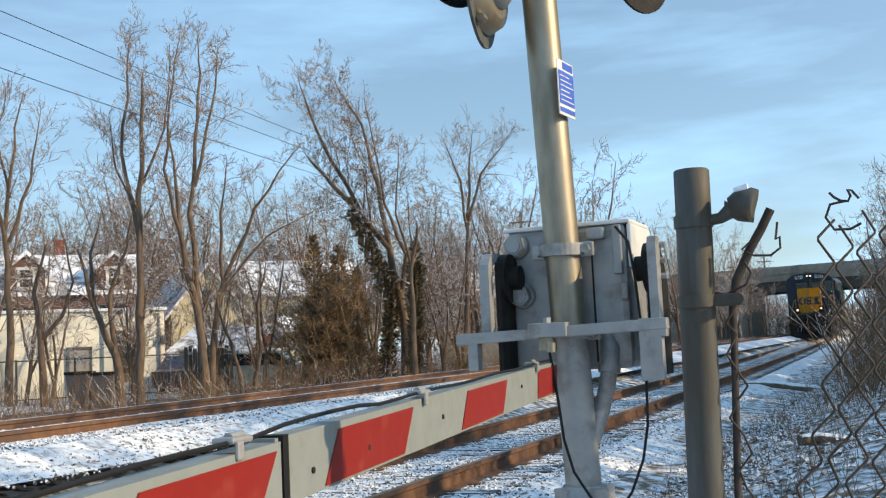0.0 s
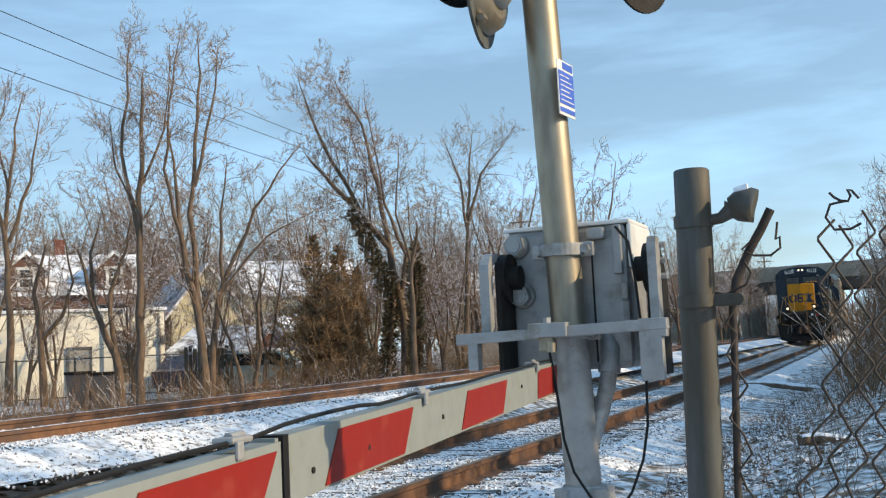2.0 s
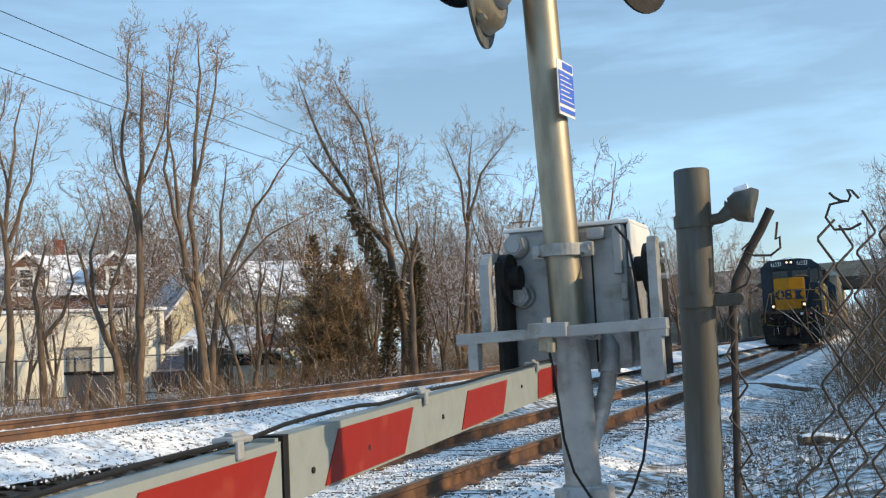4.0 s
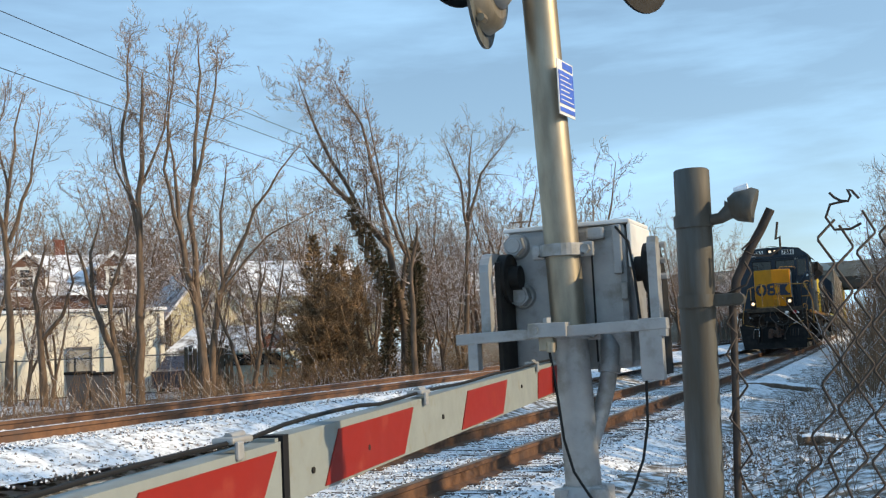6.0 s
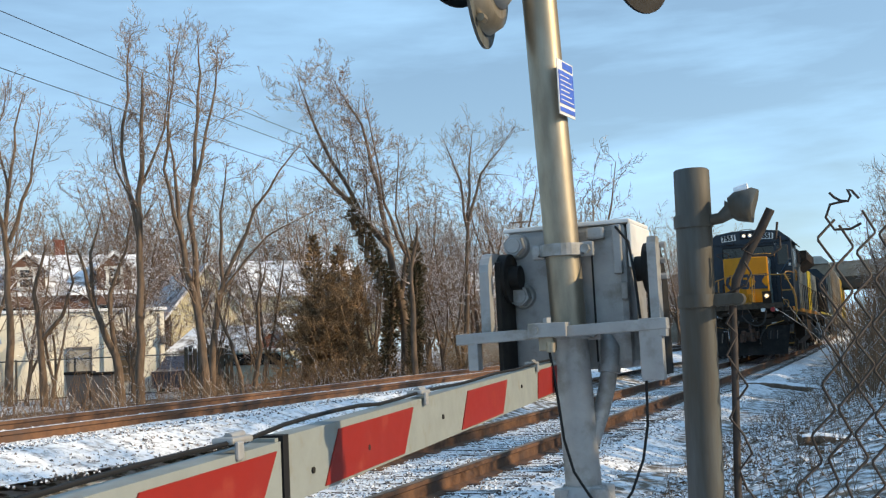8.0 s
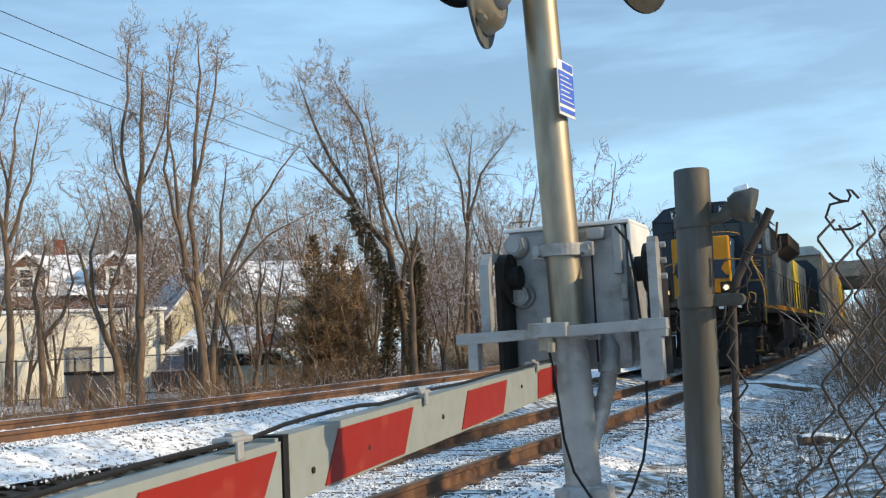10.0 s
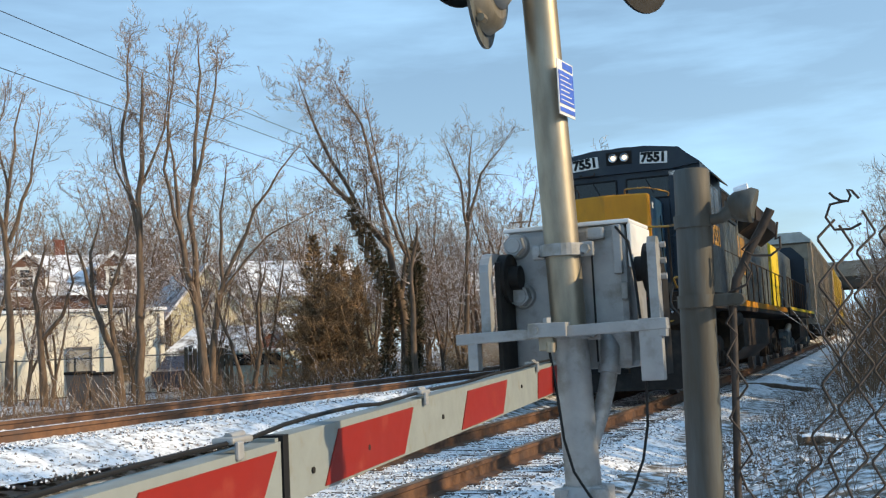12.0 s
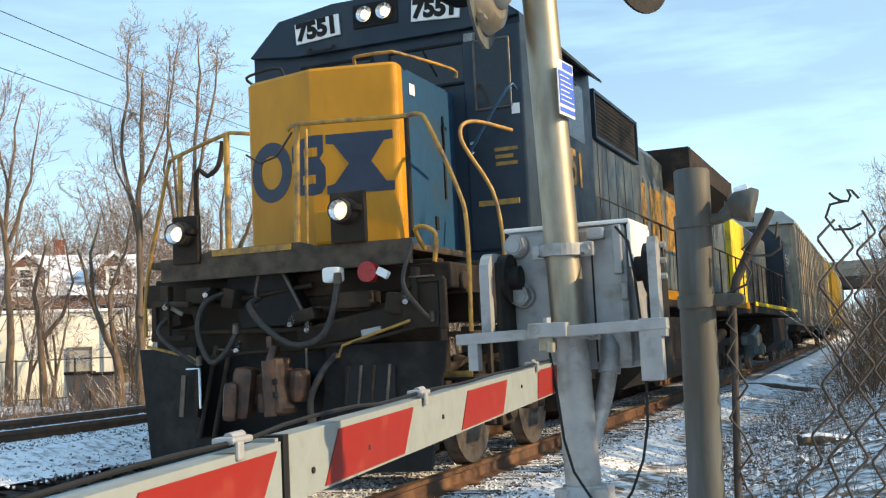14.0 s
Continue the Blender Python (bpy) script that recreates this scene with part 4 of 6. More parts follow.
    for s in (-1, 1):
        P("sunshade", Mesh().add([(s * 1.5, 2.1, 4.22), (s * 1.5, 4.0, 4.22), (s * 1.66, 4.0, 4.1), (s * 1.66, 2.1, 4.1), (s * 1.5, 2.1, 4.24), (s * 1.5, 4.0, 4.24), (s * 1.67, 4.0, 4.12), (s * 1.67, 2.1, 4.12)],
                             [(0, 1, 2, 3), (7, 6, 5, 4), (0, 4, 5, 1), (1, 5, 6, 2), (2, 6, 7, 3), (3, 7, 4, 0)]), LGREY, "grey sunshade", cabo)
    writing("road_number", "7551", 0.55, pose(1.505, 3.0, 2.98, 90, 0, 90), RAILYELLOW, cabo, "yellow numerals")
    # side cabinet and grilles behind the cab
    P("equipment_cabinet", Mesh().prism([(-1.42, 1.75), (1.42, 1.75), (1.42, 4.08), (1.15, 4.42), (-1.15, 4.42), (-1.42, 4.08)], 4.05, 7.0, "y"), LGREY, "grey equipment cabinet")
    for s in (-1, 1):
        g = P("intake_grille", Mesh().box((s * 1.425, 5.55, 3.84), (0.03, 2.3, 0.56), bevel=0.01), GRILLE, "dark intake grille")
        for k in range(10):
            P("slat", Mesh().box((s * 1.445, 5.55, 3.60 + 0.053 * k), (0.02, 2.2, 0.022), pose(0, 0, 0, 0, s * 25, 0)), GRILLE, "", g)
        P("grille_frame", Mesh().box((s * 1.45, 5.55, 4.12), (0.05, 2.36, 0.04)).box((s * 1.45, 5.55, 3.55), (0.05, 2.36, 0.04)).box((s * 1.45, 4.38, 3.84), (0.05, 0.04, 0.6)).box((s * 1.45, 6.72, 3.84), (0.05, 0.04, 0.6)), LBLUE, "", g)
        for k in range(6):
            P("cabinet_door", Mesh().box((s * 1.425, 4.3 + 0.46 * k, 2.75), (0.018, 0.42, 1.5), bevel=0.006), LGREY)
    P("long_hood", Mesh().prism([(-0.95, 1.75), (0.95, 1.75), (0.95, 4.2), (0.78, 4.4), (-0.78, 4.4), (-0.95, 4.2)], 7.0, 18.8, "y"), LGREY, "grey long hood")
    for k in range(14):
        P("hood_door", Mesh().box((0.957, 7.5 + 0.75 * k, 2.85), (0.02, 0.68, 1.8), bevel=0.006), LGREY)
        P("hood_door", Mesh().box((-0.957, 7.5 + 0.75 * k, 2.85), (0.02, 0.68, 1.8), bevel=0.006), LGREY)
    for k in range(3):
        P("emblem_block", Mesh().box((0.972, 9.0 + 1.35 * k, 3.15), (0.006, 1.05, 1.0), bevel=0.002), RAILYELLOW, "plain gold emblem block")
    P("radiator", Mesh().prism([(-0.95, 3.75), (-1.45, 4.1), (-1.45, 4.5), (1.45, 4.5), (1.45, 4.1), (0.95, 3.75)], 11.2, 16.8, "y"), UNDER, "dark overhanging radiator")
    P("exhaust_stack", Mesh().box((0, 9.2, 4.48), (0.9, 0.7, 0.2), bevel=0.04), UNDER)
    P("hood_end", Mesh().box((0, 18.82, 3.0), (1.9, 0.06, 2.4), bevel=0.02), LYELLOW)
    # deck, sills, tanks, running gear
    P("frame", Mesh().box((0, 9.2, 1.66), (2.94, 19.4, 0.2), bevel=0.02), UNDER)
    P("deck", Mesh().box((0, -0.05, 1.90), (2.36, 1.4, 0.06), bevel=0.015), DUST, "dusty front deck")
    P("deck_edge", Mesh().prism([(-1.05, 1.75), (1.25, 1.75), (1.25, 1.94), (0.45, 1.94), (0.30, 1.985), (-0.55, 1.985), (-0.7, 1.94), (-1.05, 1.94)], -0.78, -0.72, "y"), DUST)
    P("yellow_edge", Mesh().box((-0.15, -0.79, 1.955), (0.75, 0.012, 0.05)), RAILYELLOW)
    for s in (-1, 1):
        P("side_sill_stripe", Mesh().box((s * 1.474, 9.6, 1.74), (0.012, 17.6, 0.14)), LYELLOW, "yellow sill stripe")
        for k in range(12):
            y = 4.6 + 1.22 * k
            ob = rail_bar(lo, [(s * 1.42, y, 1.76), (s * 1.42, y, 2.82)], 0.016, UNDER, "handrail_post")
        rail_bar(lo, [(s * 1.42, 4.4, 2.82), (s * 1.42, 18.3, 2.82)], 0.018, UNDER)
    P("fuel_tank", Mesh().prism([(-1.42, 1.4), (-1.42, 0.75), (-1.0, 0.4), (1.0, 0.4), (1.42, 0.75), (1.42, 1.4)], 6.9, 12.6, "y"), UNDER)
    P("air_tank", Mesh().tube([(1.25, 5.6, 1.4), (1.25, 6.8, 1.4)], 0.2, 14), UNDER)
    bogie(lo, 3.3, (-1.85, 0.0, 1.85))
    bogie(lo, 15.6, (-1.85, 0.0, 1.85))
    # pilot, plough and coupler
    P("pilot_plate", Mesh().box((0, -0.40, 1.45), (2.7, 0.14, 0.7), bevel=0.02), UNDER)
    # black sheet in place of the shade behind the plough
    P("pilot_recess", Mesh().box((0, -0.42, 0.75), (2.5, 0.08, 0.9)), RUBBER_AND_SHADE, "black sheet for the shade behind the plough")

    def blade(x0, x1, za, zb, name):
        f = lambda x, z: -0.92 + 0.24 * abs(x) - 0.06 * (1.2 - z)
        q = [(x0 * 0.92, f(x0, za), za), (x1 * 0.92, f(x1, za), za), (x1 * 1.03, f(x1, zb), zb), (x0 * 1.03, f(x0, zb), zb)]
        q += [(x, y + 0.04, z) for x, y, z in q]
        return P(name, Mesh().add(q, [(0, 1, 2, 3), (7, 6, 5, 4), (0, 4, 5, 1), (1, 5, 6, 2), (2, 6, 7, 3), (3, 7, 4, 0)]), BLACK, "black snow plough blade")
    blade(-1.4, -0.72, 0.17, 1.2, "plough_blade")
    plough = blade(0.5, 1.4, 0.17, 1.15, "plough_blade")
    blade(-0.719, 0.499, 0.17, 0.46, "plough_blade")
    for x in (-0.66, -0.52, 0.46):
        P("plough_stay", Mesh().tube([(x, -0.84, 0.46), (x + 0.02, -0.6, 1.2)], 0.022, 6), UNDER)
    P("grab_iron", Mesh().tube([(-0.78, -0.82, 1.02), (-0.6, -0.9, 1.02), (-0.6, -0.9, 0.7)], 0.014, 6), CHROME)
    # black sheet laid on the blade for the shade inside its opening
    P("plough_window", Mesh().box((0.86, -0.76, 0.84), (0.40, 0.02, 0.30), pose(0, 0, 0, -3, 0, 13)), RUBBER_AND_SHADE, "black sheet for the shaded opening in the plough", plough)
    for k, x in enumerate((0.70, 0.80, 0.90, 1.02)):
        P("plough_rod", Mesh().tube([(x - 0.03, -0.81 + 0.22 * (x - 0.7), 0.70), (x, -0.80 + 0.22 * (x - 0.7), 0.99)], 0.014, 8), STEEL if k % 2 else UNDER, "", plough)
    for x in (-0.84, -0.70):
        P("plough_bracket", Mesh().box((x, -0.80, 0.80), (0.045, 0.03, 0.34), pose(0, 0, 0, 0, 6, 0), 0.006), STEEL if x < -0.8 else UNDER)
    # step brackets with slotted openings on both ends of the pilot
    lb = P("end_bracket", Mesh().box((-1.10, -0.80, 1.43), (0.05, 0.05, 0.32), bevel=0.008).box((-0.93, -0.80, 1.56), (0.36, 0.05, 0.05), pose(0, 0, 0, 0, 4, 0), 0.008).box((-0.96, -0.80, 1.28), (0.34, 0.05, 0.04), bevel=0.006).box((-0.97, -0.80, 1.42), (0.04, 0.04, 0.26), bevel=0.006), UNDER)
    P("bracket_plate", Mesh().box((-0.86, -0.83, 1.50), (0.13, 0.012, 0.035), pose(0, 0, 0, 0, 28, 0), 0.004), STEEL, "bare steel plate", lb)
    P("hose_shelf", Mesh().box((-0.36, -0.84, 1.16), (0.18, 0.05, 0.012), pose(0, 0, 0, 0, 5, 0), 0.004), STEEL, "bare steel plate")
    rb = P("end_bracket", Mesh().box((1.52, -0.80, 1.42), (0.05, 0.05, 0.38), bevel=0.008).box((1.40, -0.80, 1.61), (0.26, 0.05, 0.04), bevel=0.006).box((1.21, -0.80, 1.53), (0.05, 0.05, 0.2), pose(0, 0, 0, 0, 35, 0), 0.006).box((1.33, -0.79, 1.42), (0.3, 0.03, 0.34), bevel=0.008), UNDER)
    P("bracket_plate", Mesh().box((1.36, -0.83, 1.635), (0.2, 0.04, 0.012), bevel=0.004), STEEL, "bare steel plate", rb)
    P("lever_plate", Mesh().box((0.93, -0.84, 1.245), (0.17, 0.02, 0.05), pose(0, 0, 0, 0, -8, 0), 0.006), ALUM, "pale metal plate")
    P("stay_bar", Mesh().tube([(0.06, -0.66, 1.77), (0.28, -0.66, 1.35)], 0.016, 6), STEEL)
    P("lifting_rod", Mesh().tube([(0.42, -0.95, 1.14), (0.42, -0.95, 0.86)], 0.010, 6), STEEL)
    P("lift_lever", Mesh().tube([(0.66, -0.88, 1.06), (0.70, -0.88, 1.15), (1.25, -0.82, 1.31)], 0.012, 8), RAILYELLOW)
    # black block in place of the shade above the coupler
    P("pocket", Mesh().prism([(-0.51, 1.79), (0.06, 1.79), (0.30, 1.34), (-0.36, 1.34)], -0.63, -0.5, "y"), RUBBER_AND_SHADE, "black block for the shade over the coupler")
    cp = Mesh().box((0.08, -0.76, 0.84), (0.26, 0.5, 0.24), bevel=0.03)
    cp.box((-0.10, -1.02, 0.82), (0.17, 0.26, 0.40), pose(0, 0, 0, 0, 8, 16), 0.06)
    cp.box((-0.14, -1.16, 0.76), (0.11, 0.16, 0.30), pose(0, 0, 0, 0, 4, 30), 0.045)
    cp.box((0.08, -0.98, 0.74), (0.16, 0.12, 0.16), pose(0, 0, 0, 0, 0, 30), 0.04)
    cp.box((0.24, -1.04, 0.86), (0.13, 0.20, 0.44), pose(0, 0, 0, 0, -8, -18), 0.045)
    cp.tube([(0.20, -1.12, 0.64), (0.19, -1.12, 1.06)], 0.06, 14)
    cp.box((0.36, -0.98, 0.86), (0.14, 0.16, 0.26), pose(0, 0, 0, 0, 6, -30), 0.05)
    cp.box((0.14, -0.98, 1.10), (0.07, 0.07, 0.16), pose(0, 0, 0, 0, 20, 0), 0.02)
    cp.box((0.12, -0.98, 1.20), (0.05, 0.05, 0.10), bevel=0.015)
    # shade of the knuckle slots, set on as black patches
    for z in (0.80, 0.90):
        P("knuckle_slot", Mesh().box((0.245, -1.145, z), (0.05, 0.03, 0.045), pose(0, 0, 0, 0, 0, -18), 0.008), RUBBER_AND_SHADE, "black patch for a shaded slot")
    P("coupler", cp, COUPLER, "rusty steel knuckle coupler")
    P("uncoupling_lever", Mesh().tube([(-1.15, -0.85, 1.22), (-0.7, -0.9, 1.12), (-0.62, -0.9, 1.08)], 0.012, 8), RAILYELLOW)
    P("cross_pipe", Mesh().tube([(-0.62, -0.88, 1.10), (-0.1, -0.9, 1.13), (0.3, -0.9, 1.13), (0.9, -0.86, 1.18), (1.3, -0.8, 1.26)], 0.014, 8), UNDER)
    for pts, r in (([(-0.10, -0.78, 1.56), (-0.08, -0.95, 1.49), (0.07, -0.97, 1.32), (0.32, -0.98, 1.17), (0.55, -0.97, 1.21), (0.65, -0.95, 1.37), (0.69, -0.90, 1.63)], 0.026),
                   ([(-0.45, -0.78, 1.62), (-0.51, -0.95, 1.53), (-0.56, -0.97, 1.31), (-0.44, -0.98, 1.07), (-0.30, -0.97, 1.14), (-0.24, -0.9, 1.29)], 0.022),
                   ([(0.60, -0.8, 1.08), (0.55, -0.95, 0.95), (0.46, -0.98, 0.75), (0.45, -0.95, 0.55)], 0.026),
                   ([(1.28, -0.78, 1.9), (1.24, -0.9, 1.6), (1.36, -0.9, 1.4), (1.42, -0.8, 1.3)], 0.018),
                   ([(-0.95, -0.75, 1.5), (-1.0, -0.9, 1.35), (-0.85, -0.92, 1.2), (-0.6, -0.9, 1.05)], 0.018)):
        ho = P("air_hose", Mesh().tube(curve(pts), r, 10), HOSE, "dusty black rubber air hose")
        P("hose_coupling", Mesh().tube([pts[-1], Vector(pts[-1]) + Vector((0.01, -0.02, 0.07))], [r * 1.5, r * 1.2], 10), STEEL, "", ho)
    P("chain", Mesh().tube([(-0.08, -0.8, 1.74), (-0.1, -0.82, 1.62), (-0.09, -0.83, 1.5)], 0.014, 6), COUPLER)
    P("receptacle", Mesh().box((0.60, -0.80, 1.70), (0.15, 0.12, 0.12), bevel=0.03), BOARDWHITE, "white cable receptacle")
    P("receptacle", Mesh().tube([(0.92, -0.78, 1.70), (0.92, -0.86, 1.70)], 0.08, 16), REDLENS, "red cable receptacle")
    P("gladhand", Mesh().box((1.06, -0.86, 1.68), (0.1, 0.05, 0.06), pose(0, 0, 0, 0, 30, 0), 0.01), BOARDWHITE)
    P("bracket", Mesh().box((1.3, -0.8, 1.56), (0.05, 0.08, 0.3), bevel=0.01), UNDER)
    P("bracket", Mesh().box((-1.02, -0.75, 1.55), (0.08, 0.08, 0.34), bevel=0.01), UNDER)
    P("mount_stiffener", Mesh().box((0.75, -0.62, 1.3), (1.1, 0.2, 0.18), pose(0, 0, 0, 0, -10, 0), 0.02), UNDER)
    for k, (x, z, w) in enumerate(((-0.95, 1.42, 0.16), (-0.7, 1.62, 0.22), (-0.4, 1.58, 0.12), (0.3, 1.40, 0.2), (0.75, 1.50, 0.3), (1.1, 1.45, 0.16))):
        P("valve", Mesh().box((x, -0.68, z), (w, 0.2, 0.1 + 0.03 * (k % 3)), pose(0, 0, 0, 0, 12 * (k % 3 - 1), 0), 0.02), UNDER)
    for x, z in ((-0.58, 1.66), (-0.98, 1.58), (0.2, 1.38), (1.2, 1.5), (-0.3, 1.2), (0.35, 1.33)):
        P("pipe_fitting", Mesh().tube([(x, -0.78, z), (x + 0.05, -0.9, z - 0.05)], [0.03, 0.022], 8), CHROME)
    for x0, x1, z in ((-1.0, 1.2, 1.33), (-0.9, 0.3, 1.62), (0.3, 1.3, 1.46)):
        P("air_pipe", Mesh().tube([(x0, -0.6, z), ((x0 + x1) / 2, -0.66, z - 0.04), (x1, -0.6, z + 0.03)], 0.022, 8), UNDER)
    for x, z, w in ((-0.765, 2.085, 0.25), (0.755, 2.14, 0.30)):
        plate_m = Mesh().box((x, -0.80, z), (w, 0.06, 0.40), bevel=0.012)
        plate_m.tube([(x, -0.83, z + 0.04), (x, -0.90, z + 0.04), (x, -0.93, z + 0.04)], [0.105, 0.105, 0.09], 22)
        plate_m.box((x + 0.12, -0.88, z + 0.06), (0.03, 0.12, 0.05), bevel=0.006)
        dl = P("ditch_light", plate_m, UNDER, "dark ditch-light housing")
        P("rim", Mesh().tube([(x, -0.925, z + 0.04), (x, -0.985, z + 0.04)], [0.092, 0.088], 22, caps=False), STEEL, "", dl)
        P("reflector", Mesh().tube([(x, -0.933, z + 0.04), (x, -0.95, z + 0.04), (x, -0.977, z + 0.04)], [0.02, 0.055, 0.08], 22, caps=False), CHROME, "", dl)
        P("bulb", Mesh().tube([(x, -0.934, z + 0.04), (x, -0.962, z + 0.04), (x, -0.97, z + 0.04)], [0.036, 0.036, 0.015], 12), LENS, "glowing bulb", dl)
    # front handrails
    rail_bar(lo, [(-0.18, -0.7, 2.93), (-0.30, -0.74, 2.945), (-0.40, -0.75, 2.94), (-0.85, -0.75, 2.82), (-0.93, -0.75, 2.78), (-0.98, -0.75, 2.70), (-1.22, -0.75, 1.75), (-1.24, -0.75, 1.30)], 0.017)
    rail_bar(lo, [(-0.85, -0.75, 2.82), (-0.86, -0.75, 1.95)], 0.022, None, "handrail_post")
    rail_bar(lo, [(-0.38, -0.75, 2.95), (-0.39, -0.75, 1.95)], 0.026, None, "handrail_post")
    rail_bar(lo, [(-0.45, -0.70, 2.9), (-0.50, -0.70, 2.7), (-0.60, -0.72, 2.62), (-0.69, -0.75, 2.64), (-0.68, -0.75, 1.92)], 0.022, UNDER)
    rail_bar(lo, [(0.29, -0.75, 2.93), (0.26, -0.75, 1.95)], 0.026, None, "handrail_post")
    rail_bar(lo, [(0.36, -0.72, 2.9), (0.33, -0.72, 1.95)], 0.014, None, "handrail_post")
    rail_bar(lo, [(0.20, -0.75, 2.9), (0.32, -0.75, 2.94), (1.18, -0.75, 2.89), (1.36, -0.75, 2.89), (1.43, -0.72, 2.8), (1.60, -0.6, 2.3), (1.66, -0.6, 2.0), (1.66, -0.62, 1.21)], 0.018)
    rail_bar(lo, [(1.24, -0.7, 2.88), (1.24, -0.7, 1.95)], 0.02, UNDER, "handrail_post")
    rail_bar(lo, [(1.30, -0.6, 1.86), (1.28, -0.72, 2.0), (1.36, -0.75, 2.02), (1.45, -0.72, 1.95), (1.42, -0.7, 1.75)], 0.018)
    rail_bar(lo, [(1.56, 0.9, 3.02), (1.42, 0.5, 3.04), (1.34, 0.34, 3.02), (1.31, 0.26, 2.94), (1.36, 0.22, 2.78), (1.56, 0.3, 2.4), (1.63, 0.3, 2.0), (1.63, 0.3, 1.6)], 0.017)
    P("safety_chain", Mesh().tube([(-0.2, -0.74, 2.75), (-0.05, -0.76, 2.66), (0.1, -0.76, 2.7), (0.25, -0.76, 2.88)], 0.01, 5), COUPLER)
    st = Mesh()
    for k in range(4):
        st.box((1.3, 0.0 - 0.04 * k, 0.5 + 0.35 * k), (0.4, 0.32, 0.04))
    st.box((1.08, 0.05, 1.1), (0.04, 0.5, 1.3)).box((1.5, 0.2, 1.1), (0.03, 0.06, 1.3))
    P("steps", st, UNDER)
    for sy, sz in ((-0.18, 0.53), (-0.22, 0.88), (1.2, 2.42)):
        P("step_edge", Mesh().box((1.3, sy, sz), (0.4, 0.02, 0.05)), RAILYELLOW, "yellow step edge")
    P("reflector_disc", Mesh().tube([(1.48, -0.28, 1.62), (1.50, -0.28, 1.62)], 0.07, 14), COUPLER)
    P("side_apron", Mesh().box((1.3, 0.75, 1.55), (0.36, 1.3, 0.5), bevel=0.02), UNDER)
    return lo


NAVY = material("emblem_navy", (0.012, 0.026, 0.055), 0.45, color2=(0.010, 0.022, 0.048))


def second_locomotive():
    lo = thing("locomotive", "grimy yellow and blue trailing diesel locomotive", "locomotive")

    def P(n, m, mat, label="", parent=None):
        return part(n, m, mat, parent or lo, label)
    P("frame", Mesh().box((0, 7.2, 1.62), (2.94, 14.2, 0.26), bevel=0.02), UNDER)
    P("hood_end", Mesh().prism([(-0.92, 1.75), (0.92, 1.75), (0.92, 4.0), (0.7, 4.2), (-0.7, 4.2), (-0.92, 4.0)], 0.7, 3.6, "y"), BYELLOW, "bright yellow hood end")
    P("long_hood", Mesh().prism([(-0.9, 1.75), (0.9, 1.75), (0.9, 4.0), (0.7, 4.2), (-0.7, 4.2), (-0.9, 4.0)], 3.6, 9.6, "y"), LGREY, "grey hood")
    P("cab", Mesh().prism([(-1.48, 1.75), (1.48, 1.75), (1.48, 4.0), (1.0, 4.5), (-1.0, 4.5), (-1.48, 4.0)], 9.6, 12.2, "y"), LBLUE, "blue cab")
    P("side_window", Mesh().box((1.485, 10.9, 3.3), (0.012, 1.6, 0.6)), WINDOW, "dark glass")
    P("short_hood", Mesh().prism([(-0.9, 1.75), (0.9, 1.75), (0.9, 3.4), (-0.9, 3.4)], 12.2, 14.0, "y"), LBLUE)
    for k in range(8):
        P("hood_door", Mesh().box((0.912, 4.0 + 0.72 * k, 2.8), (0.02, 0.64, 1.7), bevel=0.006), LGREY)
    for s in (-1, 1):
        P("side_sill_stripe", Mesh().box((s * 1.476, 7.2, 1.72), (0.012, 14.0, 0.1)), BYELLOW)
        for k in range(8):
            rail_bar(lo, [(s * 1.42, 0.5 + 1.15 * k, 1.75), (s * 1.42, 0.5 + 1.15 * k, 2.8)], 0.02, UNDER, "handrail_post")
        rail_bar(lo, [(s * 1.42, 0.4, 2.8), (s * 1.42, 9.5, 2.8)], 0.02, UNDER)
    P("fuel_tank", Mesh().prism([(-1.4, 1.4), (-1.4, 0.7), (-1.0, 0.4), (1.0, 0.4), (1.4, 0.7), (1.4, 1.4)], 5.0, 9.2, "y"), UNDER)
    P("roof_fan", Mesh().tube([(0, 2.2, 4.2), (0, 2.2, 4.36)], 0.6, 20), UNDER)
    P("coupler", Mesh().box((0, -0.1, 0.86), (0.3, 0.7, 0.3), bevel=0.04), COUPLER)
    bogie(lo, 2.6, (-1.3, 1.3), LGREY)
    bogie(lo, 11.8, (-1.3, 1.3), LGREY)
    return lo


